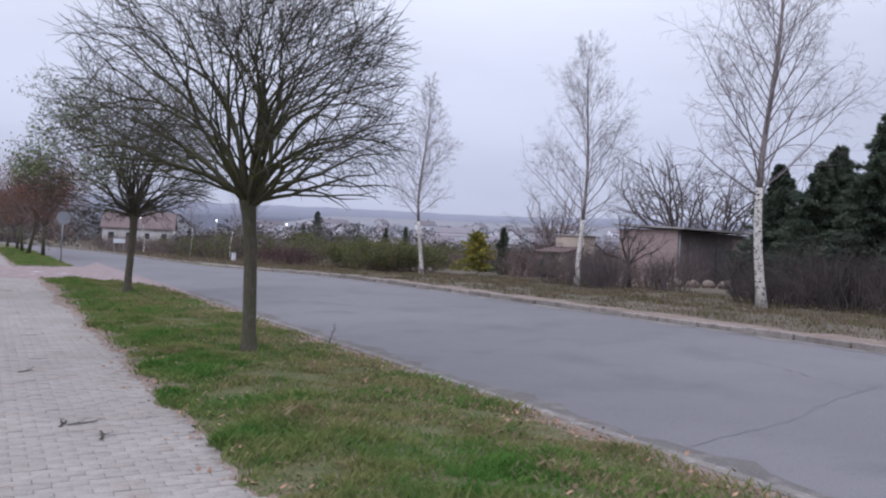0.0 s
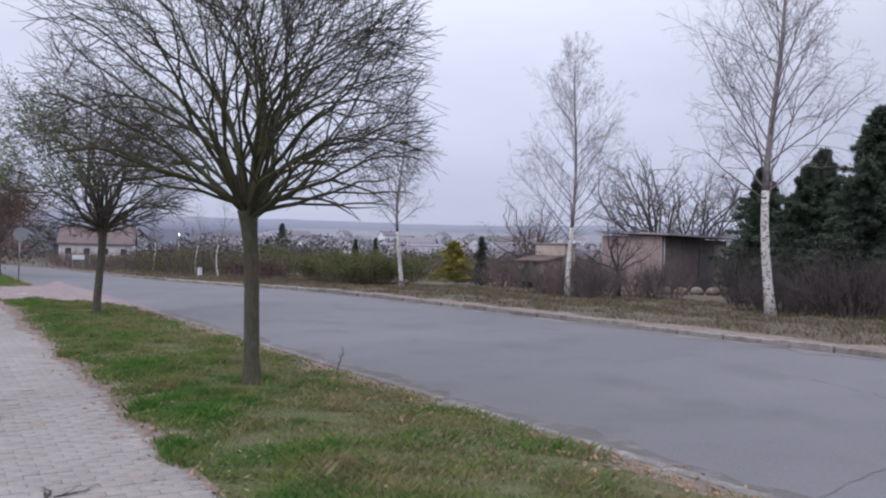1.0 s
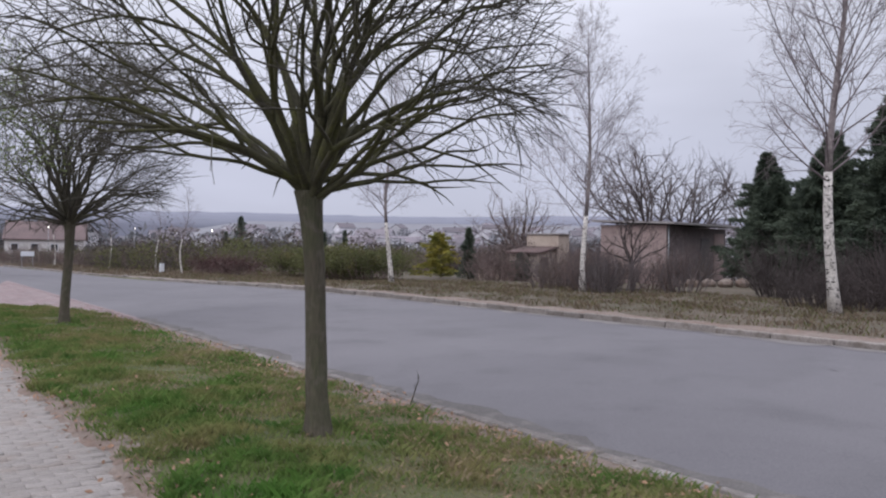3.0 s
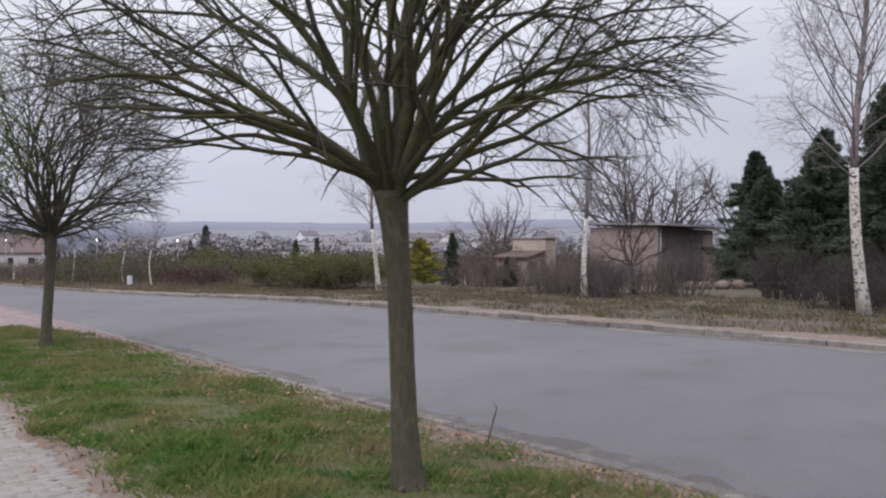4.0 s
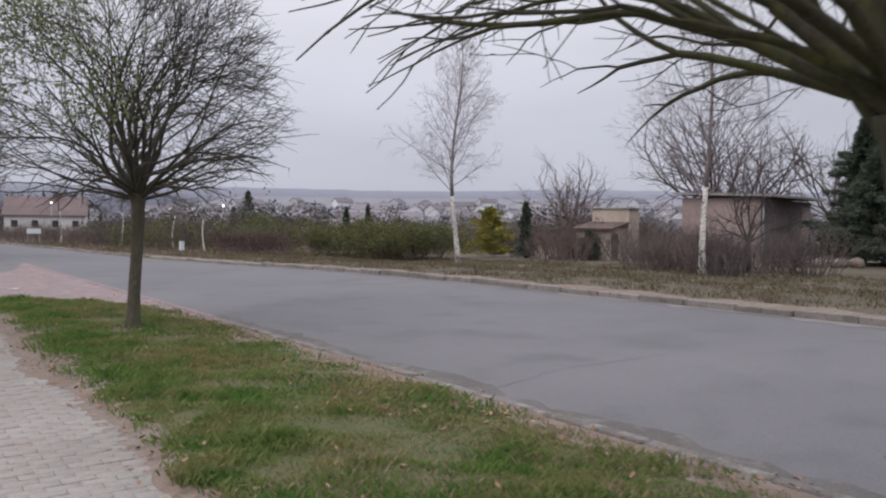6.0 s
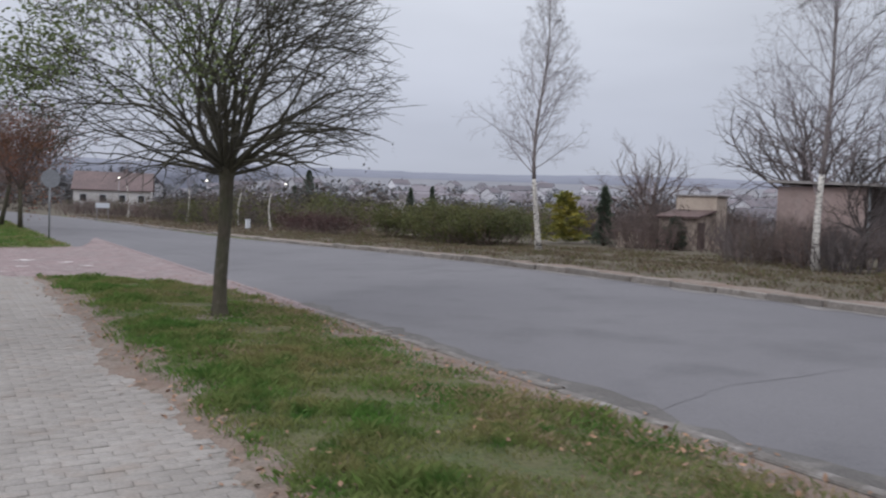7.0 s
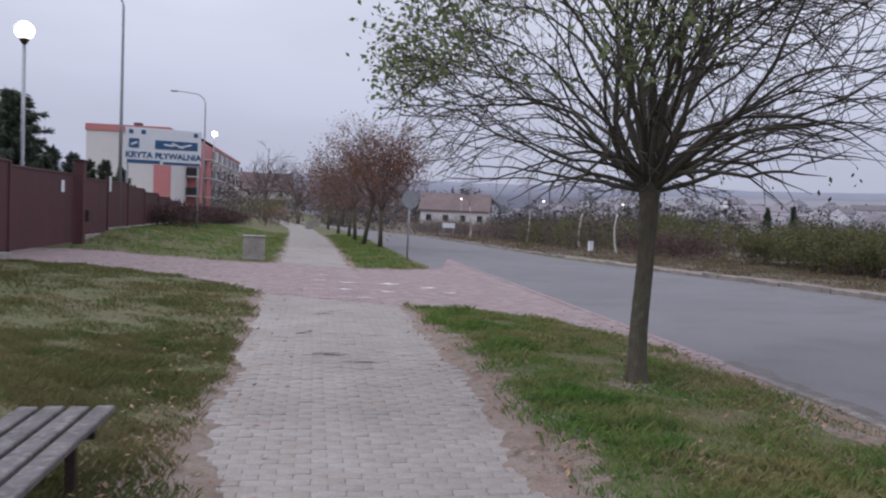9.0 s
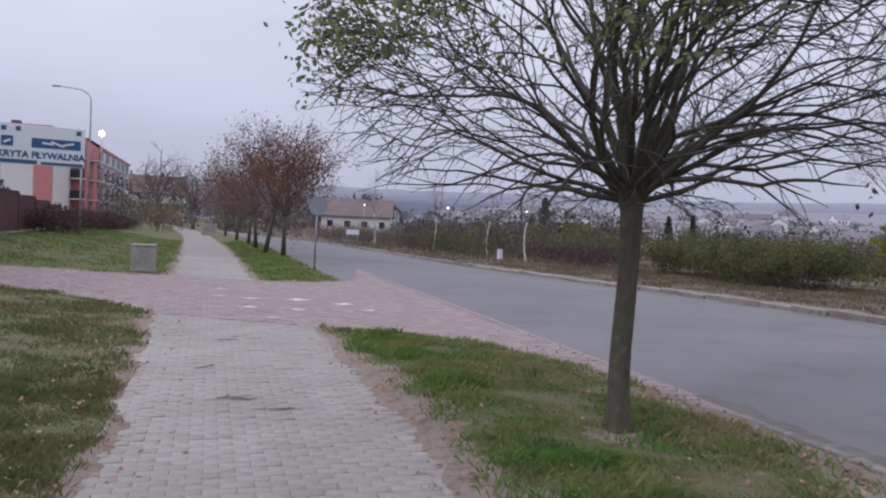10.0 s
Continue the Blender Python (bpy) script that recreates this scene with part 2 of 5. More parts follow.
M_MAROON = material("dark_maroon_leaf", (0.075, 0.036, 0.036), (0.055, 0.032, 0.03), grain=12, stain=1.0, bump=0, spread=0.3)
M_KERBFAR = material("pale_kerb", (0.25, 0.228, 0.212), (0.175, 0.155, 0.143), third=(0.135, 0.115, 0.10), grain=45, stain=1.4, bump=0.4, spread=0.2)
M_ROUGH = material("rough_dry_grass", (0.165, 0.122, 0.088), (0.12, 0.095, 0.065), third=(0.105, 0.10, 0.052), grain=6, stain=0.5, bump=0, spread=0.18, thin=0.3, speck=0.15)

# ---- helpers of this scene ----
def mesh_of(name, verts, faces, mat, smooth=False):
    me = bpy.data.meshes.new(name)
    me.from_pydata([tuple(v) for v in verts], [], faces)
    me.materials.append(mat)
    if smooth:
        me.polygons.foreach_set("use_smooth", [True] * len(me.polygons))
    me.update()
    return me


def quads(name, verts, corners, mat, smooth=False):
    """A mesh from arrays: verts (n, 3), corners (m, k)."""
    verts, corners = np.asarray(verts, dtype=np.float32), np.asarray(corners, dtype=np.int32)
    me = bpy.data.meshes.new(name)
    k = corners.shape[1]
    me.vertices.add(len(verts))
    me.vertices.foreach_set("co", verts.ravel())
    me.loops.add(corners.size)
    me.loops.foreach_set("vertex_index", corners.ravel())
    me.polygons.add(len(corners))
    me.polygons.foreach_set("loop_start", np.arange(0, corners.size, k, dtype=np.int32))
    if smooth:
        me.polygons.foreach_set("use_smooth", np.ones(len(corners), dtype=bool))
    me.materials.append(mat)
    me.update(calc_edges=True)
    return me


def part(name, data, material, parent=None, label="", at=None):
    """One mesh object, from a bmesh or a mesh, under a thing or part."""
    if isinstance(data, bmesh.types.BMesh):
        me = bpy.data.meshes.new(name)
        data.to_mesh(me)
        data.free()
        me.materials.append(material)
        data = me
    ob = new(name, data)
    if parent:
        ob.parent = parent
    if at is not None:
        ob.matrix_basis = at
    return tagged(ob, label)


def empty(name, at, label, category, group="", kind=""):
    ob = new(name)
    ob.matrix_basis = at
    return tagged(ob, label, category, group, kind)


def box(sx, sy, sz, at=(0, 0, 0), bevel=0.0, bm=None, turn=None):
    """A box that stands on its base at `at`, with its edges worn."""
    bm = bm or bmesh.new()
    m = Matrix.Translation((at[0], at[1], at[2] + sz / 2)) @ (turn or Matrix()) @ Matrix.Diagonal((sx, sy, sz, 1))
    r = bmesh.ops.create_cube(bm, size=1, matrix=m)
    if bevel:
        es = list({e for v in r["verts"] for e in v.link_edges})
        bmesh.ops.bevel(bm, geom=es, offset=bevel, segments=1, affect="EDGES")
    return bm


def rod(points, radii, sides=8, bm=None, cap=True):
    """A tapered tube along points."""
    bm = bm or bmesh.new()
    pts = [Vector(p) for p in points]
    rings = []
    for i, p in enumerate(pts):
        d = (pts[min(i + 1, len(pts) - 1)] - pts[max(i - 1, 0)]).normalized()
        u = d.orthogonal().normalized()
        if abs(d.z) < 0.95:
            u = d.cross(Vector((0, 0, 1))).normalized()
        else:
            u = Vector((1, 0, 0)) - d * d.x
            u.normalize()
        v = d.cross(u)
        rings.append([bm.verts.new(p + (u * math.cos(a) + v * math.sin(a)) * radii[i]) for a in [2 * math.pi * k / sides for k in range(sides)]])
    for a, b in zip(rings, rings[1:]):
        for k in range(sides):
            bm.faces.new((a[k], a[(k + 1) % sides], b[(k + 1) % sides], b[k])).smooth = True
    if cap:
        bm.faces.new(rings[0][::-1])
        bm.faces.new(rings[-1])
    return bm


# ---- lie of the land ----
def step(a, b, v):
    s = np.clip((v - a) / (b - a), 0, 1)
    return s * s * (3 - 2 * s)


def bend(y):
    """The street bears slightly to the left further on."""
    return -0.0005 * np.clip(y - 30, 0, 120) ** 2


NEAR_EDGE, FAR_EDGE = 4.55, 11.35


def road_near(y):
    return NEAR_EDGE + bend(y) - 1.2 * step(29, 36, y)


def cross_fall(y):
    """How far the far kerb stands above the near one: it falls away further on."""
    return np.interp(y, (10, 22, 27, 32, 38, 49, 60, 75, 120), (0.235, 0.225, 0.185, 0.10, -0.05, -0.25, -0.38, -0.48, -0.6))


def smooth_noise(x, y, s):
    """Cheap uneven ground."""
    return (np.sin(x * 1.7 / s + 1.3 * np.sin(y * 0.9 / s)) + np.sin(y * 2.1 / s + 1.7 * np.sin(x * 1.1 / s + 2)) + 0.5 * np.sin((x + y) * 3.9 / s)) / 2.5


DRIVE_X = [-14.0, -7.7, -5.4, -4.0, -2.7, -1.8, -1.0, 0.2, 1.4, 2.5, 3.5, 4.1, 4.6]
DRIVE_LO = [31.0, 31.2, 31.5, 31.4, 30.8, 29.8, 28.4, 27.5, 26.8, 26.2, 25.3, 23.9, 20.5]
DRIVE_HI = [36.6, 36.6, 36.0, 35.9, 36.0, 36.1, 36.2, 35.5, 34.8, 34.9, 35.6, 38.0, 41.0]


def paved(x, y):
    """About how far (x, y) lies outside the footway, the street and the driveway; below nought inside."""
    c = bend(y)
    foot = np.maximum(-0.92 + 0.2 * step(14, 18, y) * (1 - step(25, 29, y)) + c - x, x - (1.38 + c - 0.45 * step(28, 35, y)))
    foot = foot + (0.55 * np.exp(-((y - 16.9) / 1.3) ** 2) + 0.12 * np.exp(-((y - 20.5) / 1.5) ** 2)) * (x < 0.2) + 0.16 * np.exp(-((y - 18.2) / 1.0) ** 2) * (x > 0.2)
    worn = 0.10 * smooth_noise(x, y, 0.7) + 0.07 * smooth_noise(x + 3, y, 0.17) + 0.03 * smooth_noise(x, y + 2, 0.06)
    street = np.maximum(road_near(y) - x, x - (FAR_EDGE + c))
    lo, hi = np.interp(x, DRIVE_X, DRIVE_LO), np.interp(x, DRIVE_X, DRIVE_HI)
    drive = np.maximum(np.maximum(lo - y, y - hi) * 0.85, np.maximum(-13.0 - x, x - 4.7))
    return np.minimum(np.minimum(foot + worn, street), drive + 0.5 * worn)


def base(x, y):
    """The height of the paved planes, and of the land they lie in."""
    x, y = np.asarray(x, dtype=float), np.asarray(y, dtype=float)
    xs = x - bend(y)
    cf = cross_fall(y)
    z = cf * np.clip((xs - NEAR_EDGE) / (FAR_EDGE - NEAR_EDGE), 0, 1.0)
    z = z + 0.06 * step(11.5, 13.2, xs) - 0.07 * step(13.6, 16.5, xs) * (1 - step(32, 48, y))
    z = z - 8.0 * step(26, 170, xs) * step(-60, 20, y)
    z = z + 0.22 * step(1.2, 6.5, -x) + 0.33 * step(2.2, 6.5, -x) * step(37.0, 42.0, y) * (1 - step(52, 75, y))
    far = np.hypot(x, y)
    z = z - 0.6 * step(70, 150, far)
    return z + np.clip(far - 420, 0, 1200) * 0.052 * step(0.15, 0.4, x / np.maximum(far, 1)) * step(0, 200, y)


def land(x, y):
    d = paved(x, y)
    z = base(x, y)
    turf = np.where(d < 0.22, -0.06 + 0.078 * step(-0.06, 0.08, d) + 0.015 * step(0.08, 0.22, d), 0.03)
    turf = turf + 0.05 * step(0.15, 1.2, d) + 0.018 * smooth_noise(x, y, 0.35) * step(0.1, 0.5, d)
    far_side = step(11.35, 11.6, x - bend(y))
    turf = np.where((x - bend(y) > 11.3), -0.1 + 0.18 * step(11.35, 11.55, x - bend(y)) + 0.03 * smooth_noise(x, y, 0.6) * far_side, turf)
    return z + turf


def lines(stops):
    out = []
    for a, b, s in stops:
        out.append(np.arange(a, b, s))
    return np.concatenate(out + [[stops[-1][1]]])


GX = lines([(-3000, -600, 200), (-600, -60, 30), (-60, -14, 4), (-14, -2.0, 0.25), (-2.0, 5, 0.08), (5, 11.4, 0.8), (11.4, 12.4, 0.1), (12.4, 26, 0.6), (26, 120, 6), (120, 600, 30), (600, 3000, 100)])
GY = lines([(-3000, -300, 450), (-300, -16, 40), (-16, 2, 0.5), (2, 30, 0.11), (30, 44, 0.3), (44, 80, 0.8), (80, 200, 6), (200, 800, 30), (800, 3000, 100)])


def sheet(name, gx, gy, height, mat):
    x, y = np.meshgrid(gx, gy)
    z = height(x, y)
    n, m = len(gx), len(gy)
    i = (np.arange(m - 1)[:, None] * n + np.arange(n - 1)[None, :]).ravel()
    ob = new(name, quads(name, np.stack([x.ravel(), y.ravel(), z.ravel()], 1), np.stack([i, i + 1, i + n + 1, i + n], 1), mat, True))
    return ob


ground = tagged(sheet("ground", GX, GY, land, M_EARTH), "uneven turf with bare worn patches beside the footway", "ground", kind="structure")
ground.data.materials.append(M_FIELD)
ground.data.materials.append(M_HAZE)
cen = np.empty(len(ground.data.polygons) * 3, dtype=np.float32)
ground.data.polygons.foreach_get("center", cen)
ground.data.materials.append(M_SOIL)


def trodden(x, y):
    """How wide the bare soil lies along the paving at (x, y)."""
    w = 0.11 + 0.10 * smooth_noise(x, y, 0.5) + (0.16 + 0.12 * step(14, 17, y) * (1 - step(23, 26, y))) * (x > 0.5) * (y > 8) + 0.10 * (x < 0.2) * (y > 12) + 0.24 * (x > 3.7)
    w = w + 0.75 * np.exp(-((x + 0.95) / 0.5) ** 2 - ((y - 16.9) / 1.7) ** 2)
    w = w + 0.30 * np.exp(-((x - 1.5) / 0.5) ** 2 - ((y - 18.3) / 1.0) ** 2) + 0.28 * np.exp(-((x - 1.5) / 0.5) ** 2 - ((y - 22.3) / 1.6) ** 2)
    return w + 0.3 * np.exp(-((x - 2.98) / 0.3) ** 2 - ((y - 20.15) / 0.3) ** 2) * 10


bare = (paved(cen[0::3], cen[1::3]) < trodden(cen[0::3], cen[1::3])) & (cen[0::3] < 4.8) & (cen[0::3] > -7) & (cen[1::3] < 60)
bare |= (np.abs(cen[0::3] - bend(cen[1::3]) - 11.72 - 0.08 * smooth_noise(cen[0::3], cen[1::3], 0.5)) < 0.36) & (cen[1::3] < 90)
# beyond 330 m the ground switches to the colour that carries painted haze
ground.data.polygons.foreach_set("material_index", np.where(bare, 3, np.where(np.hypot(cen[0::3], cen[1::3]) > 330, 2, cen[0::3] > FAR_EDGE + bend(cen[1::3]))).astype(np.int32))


def strip(name, x0, x1, ys, nx, lift, mat, label, category, height=base):
    """A paved strip between two edges that follow the street."""
    ys = np.asarray(ys)
    u = np.linspace(0, 1, nx)
    a, b = x0(ys)[:, None], x1(ys)[:, None]
    x = a + (b - a) * u[None, :]
    y = np.repeat(ys[:, None], nx, 1)
    z = height(x, y) + lift
    i = (np.arange(len(ys) - 1)[:, None] * nx + np.arange(nx - 1)[None, :]).ravel()
    ob = new(name, quads(name, np.stack([x.ravel(), y.ravel(), z.ravel()], 1), np.stack([i, i + 1, i + nx + 1, i + nx], 1), mat, True))
    return tagged(ob, label, category, kind="structure")


YS = lines([(-40, 0, 2), (0, 60, 0.5), (60, 150, 2)])
road = strip("road", lambda y: road_near(y) - 0.12, lambda y: FAR_EDGE + bend(y) + 0.05, YS, 24, 0.0, M_ASPHALT, "worn grey asphalt street with patched cracks", "road")
footway = strip("pavement_footway", lambda y: -1.15 + bend(y), lambda y: 1.6 + bend(y) - 0.45 * step(28, 35, y), YS, 8, -0.001, M_JOINT, "footway of small grey concrete pavers with worn sandy joints", "pavement")
DXS = np.linspace(-12.5, 4.7, 60)
dv, df = [], []
for k, dx in enumerate(DXS):
    lo, hi = np.interp(dx, DRIVE_X, DRIVE_LO) - 0.3, np.interp(dx, DRIVE_X, DRIVE_HI) + 0.3
    for j in range(9):
        dy = lo + (hi - lo) * j / 8
        dv.append((dx, dy, float(base(dx, dy)) + 0.004))
    if k:
        df += [((k - 1) * 9 + j, k * 9 + j, k * 9 + j + 1, (k - 1) * 9 + j + 1) for j in range(8)]
drive = tagged(new("pavement_driveway", quads("pavement_driveway", dv, df, M_RED, True)), "driveway of faded red pavers crossing the footway", "driveway", kind="structure")

# ---- trees ----
class Wood:
    """Collects tapered branches as one mesh."""

    def __init__(self):
        self.v, self.f, self.tips, self.inside = [], [], [], None

    def limb(self, pts, r0, r1, sides):
        n = len(pts)
        start = len(self.v)
        for i, p in enumerate(pts):
            d = pts[min(i + 1, n - 1)] - pts[max(i - 1, 0)]
            d.normalize()
            u = d.cross(Vector((0.31, 0.17, 0.94)))
            if u.length < 0.05:
                u = d.cross(Vector((1, 0, 0)))
            u.normalize()
            w = d.cross(u)
            r = r0 + (r1 - r0) * i / (n - 1)
            for k in range(sides):
                a = 2 * math.pi * k / sides
                self.v.append(p + (u * math.cos(a) + w * math.sin(a)) * r)
        for i in range(n - 1):
            for k in range(sides):
                a, b = start + i * sides + k, start + i * sides + (k + 1) % sides
                self.f.append((a, b, b + sides, a + sides))

    def grow(self, rng, at, way, length, r0, level, spec):
        """A wandering branch with its side branches. spec: per level (steps, wander, lift, children, angle, ratio, first)."""
        steps, wander, lift, kids, angle, ratio, first = spec[level]
        pts, d, p = [at.copy()], way.normalized(), at.copy()
        seg = length / steps
        for _ in range(steps):
            d = d + Vector((rng.gauss(0, wander), rng.gauss(0, wander), rng.gauss(0, wander) + lift))
            d.normalize()
            p = p + d * seg
            pts.append(p.copy())
            if self.inside and not self.inside(p):
                break
        steps = len(pts) - 1
        last = level == len(spec) - 1
        r1 = max(r0 * (0.35 if not last else 0.4), 0.0020)
        self.limb(pts, r0, r1, 5 if r0 > 0.02 else (4 if r0 > 0.009 else 3))
        self.tips.append((p.copy(), d.copy()))
        if last:
            return
        for k in range(kids):
            s = first + (1 - first) * (k + rng.random()) / kids
            j = min(int(s * steps), steps - 1)
            q = pts[j].lerp(pts[j + 1], s * steps - j)
            ax = (pts[j + 1] - pts[j]).normalized()
            side = ax.orthogonal().normalized()
            side.rotate(Matrix.Rotation(rng.random() * 6.283, 3, ax))
            t = math.radians(angle * (0.7 + 0.6 * rng.random()))
            way2 = ax * math.cos(t) + side * math.sin(t)
            self.grow(rng, q, way2, length * ratio * (0.65 + 0.6 * rng.random()) * (1.15 - 0.5 * s), max(r0 * (1 - 0.5 * s) * 0.58, 0.0021), level + 1, spec)

    def mesh(self, name, mat):
        return mesh_of(name, self.v, self.f, mat, True)


def leaf_cloud(name, places, mat, size, rng, long=1.8, droop=0.0):
    """Small bent leaves at the places given, two triangles each."""
    n = len(places)
    r = np.random.RandomState(rng.randrange(1 << 30))
    c = np.array([tuple(p) for p in places])
    d = r.normal(size=(n, 3))
    d[:, 2] -= droop
    d /= np.linalg.norm(d, axis=1)[:, None]
    u = np.cross(d, r.normal(size=(n, 3)))
    u /= np.linalg.norm(u, axis=1)[:, None]
    s = (size * (0.6 + 0.8 * r.rand(n)))[:, None]
    v = np.stack([c, c + d * s * long * 0.5 + u * s * 0.5, c + d * s * long, c + d * s * long * 0.5 - u * s * 0.5], 1).reshape(-1, 3)
    i = np.arange(n)[:, None] * 4
    return quads(name, v, np.concatenate([i, i + 1, i + 2, i + 3], 1), mat)


def globe_tree(x, y, seed, label, leaves=0, lean=(0.0, 0.0), spread=1.0, limbs=30, droop=0, inner=None, lowest=8, size=2.3, slim=0.0032, shift=(0, 0), flat=1.15):
    rng = random.Random(seed)
    z = float(land(x, y)) - 0.03
    tree = empty("street_tree", pose(x, y, z), label, "tree", "globe-headed trees along the kerb")
    h = 1.9
    pts = [Vector((lean[0] * t + 0.02 * math.sin(5 * t + seed), lean[1] * t + 0.02 * math.cos(4 * t + seed), h * t)) for t in [i / 15 for i in range(16)]]
    tv, tf, rings, sides = [], [], 46, 30
    for i in range(rings):
        t = i / (rings - 1)
        j = min(int(t * 15), 14)
        c = pts[j].lerp(pts[j + 1], t * 15 - j)
        for k in range(sides):
            a = 2 * math.pi * k / sides
            way = Vector((math.cos(a), math.sin(a), 0))
            r = 0.084 - 0.008 * t + 0.045 * math.exp(-t * 16) * (1 + 0.5 * math.sin(4 * a + seed)) + 0.040 * math.exp(-(1 - t) * 11)
            ridge_at = Vector((math.cos(a) * 3.2, math.sin(a) * 3.2, t * 5.5 + seed))
            r *= 1 + 0.075 * noise.noise(ridge_at) + 0.05 * noise.noise(ridge_at * 2.3) + 0.05 * noise.noise(Vector((math.cos(a), math.sin(a), t * 3.1 + seed)))
            tv.append(c + way * r)
    for i in range(rings - 1):
        for k in range(sides):
            q, w = i * sides + k, i * sides + (k + 1) % sides
            tf.append((q, w, w + sides, q + sides))
    tf.append(tuple(range((rings - 1) * sides, rings * sides)))
    part("trunk", mesh_of("trunk", tv, tf, M_BARK, True), M_BARK, tree)
    top = pts[-1]
    boughs, twigs = Wood(), Wood()
    mid = top + Vector((shift[0], shift[1], 0.95))
    rim = random.Random(seed + 1)

    def inside(p):
        o = p - mid
        ragged = 1 + 0.16 * noise.noise(o.normalized() * 2.2 + Vector((seed, 0, 0))) + 0.07 * rim.gauss(0, 1)
        return (o.x / size) ** 2 + (o.y / size) ** 2 + (o.z / (3.1 if o.z > 0 else 1.25)) ** 2 < ragged and p.z > top.z - 0.22

    fall = 0.0
    twigs.inside = inside
    spec = [(1, 0, 0, 0, 0, 0, 0), (7, 0.13, 0.03, 7, 32, 0.52, 0.12), (4, 0.17, 0.03, 4, 38, 0.55, 0.12), (3, 0.2, 0.03, 0, 40, 0.5, 0)]

    def fork(p, d, r, length, depth):
        """A knotty length of branch that parts in two, broom-like, on its way out to the rim."""
        run, kinks = [p.copy()], 3 if depth > 1 else 2
        for _ in range(kinks):
            out = Vector((p.x - mid.x, p.y - mid.y, 0))
            out = out.normalized() if out.length > 0.3 else Vector((0, 0, 0))
            wild = 0.075 if r > 0.012 else 0.115
            d = d + Vector((rng.gauss(0, wild), rng.gauss(0, wild), rng.gauss(0, wild))) + out * 0.035 + Vector((0, 0, fall))
            d.normalize()
            p = p + d * (length / kinks)
            run.append(p.copy())
        end = depth == 0 or not inside(p)
        r1 = 0.0022 if end else max(r * 0.86, slim)
        if r > 0.0085:
            boughs.limb(run, r, r1, 7 if r > 0.02 else 5)
        else:
            twigs.limb(run, r, r1, 4 if r > 0.005 else 3)
        if end:
            twigs.tips.append((p.copy(), d.copy()))
            return
        o = p - mid
        rim_share = min(1.0, math.sqrt((o.x / size) ** 2 + (o.y / size) ** 2 + (o.z / 3.1) ** 2))
        r1 = min(r1, 0.004 + 0.034 * (1 - rim_share))
        side = d.orthogonal().normalized()
        side.rotate(Matrix.Rotation(rng.random() * 6.283, 3, d))
        a, b = math.radians(9 + 13 * rng.random()), math.radians(17 + 20 * rng.random())
        fork(p, d * math.cos(a) + side * math.sin(a), max(r1 * (0.84 + 0.08 * rng.random()), slim), length * (0.82 + 0.16 * rng.random()), depth - 1)
        if rng.random() < 0.93:
            fork(p, d * math.cos(b) - side * math.sin(b), max(r1 * (0.55 + 0.25 * rng.random()), slim), length * (0.72 + 0.3 * rng.random()), depth - 1)
        if rng.random() < 0.55:                # a thin spur
            side.rotate(Matrix.Rotation(1.5, 3, d))
            q = run[1]
            w = (d + side * (0.8 + 0.6 * rng.random())).normalized()
            twigs.limb([q, q + w * 0.07 + Vector((0, 0, 0.01)), q + w * (0.14 + 0.14 * rng.random()) + Vector((0, 0, 0.03))], 0.0034, 0.0022, 3)

    for k in range(limbs):
        a = 2.39996 * k + rng.random() * 0.6
        e = math.radians(lowest + (84 - lowest) * ((k + 0.5) / limbs) ** flat)
        fall = -0.008 - 0.016 * math.cos(e) ** 2
        d = Vector((math.cos(a) * math.cos(e), math.sin(a) * math.cos(e), math.sin(e) + 0.12)).normalized()
        r = 0.020 + 0.008 * rng.random() + 0.021 * math.sin(e) ** 2
        fork(top + Vector((d.x, d.y, 0)) * 0.08 + Vector((0, 0, -0.10 + 0.18 * rng.random())), d, r, (0.40 + 0.10 * rng.random() + 0.13 * math.sin(e)) * spread, 8)
    for k in range(droop):                     # thin dead shoots that hang below the head
        a = rng.random() * 6.283
        d = Vector((math.cos(a), math.sin(a), -0.25 - 0.3 * rng.random()))
        twigs.grow(rng, top + d * 0.25 + Vector((0, 0, 0.1)), d, 0.35 + 0.25 * rng.random(), 0.009, 1, spec)
    crown = part("crown", twigs.mesh("crown", M_TWIG), M_TWIG, tree)
    part("bough_head", boughs.mesh("bough_head", inner or M_MOSS), inner or M_MOSS, tree, "limbs fanning out of a swollen graft")
    if leaves:
        tips = [p for p, d in twigs.tips if p.x < -0.25 - 0.6 * rng.random() and 2.5 < p.z < 5.3 and p.y < 1.9]
        rng.shuffle(tips)
        spots = [p + Vector((rng.gauss(0, 0.07), rng.gauss(0, 0.07), rng.gauss(0, 0.07))) for p in tips[:leaves] for _ in range(6)]
        part("foliage", leaf_cloud("foliage", spots, M_LEAF, 0.031, rng), M_LEAF, tree, "thin pale green leaves left on one side")
        low = [p for p, d in twigs.tips if p.z < 2.5 and p.x > 0.5]
        rng.shuffle(low)
        spots = [p + Vector((0.02 * rng.gauss(0, 1), 0.02 * rng.gauss(0, 1), -0.05 * j)) for p in low[:26] for j in range(4)]
        part("withered_foliage", leaf_cloud("withered_foliage", spots, M_TWIG, 0.022, rng, 2.0, 3.0), M_TWIG, tree, "curled brown leaves hanging from low twigs")
    return tree


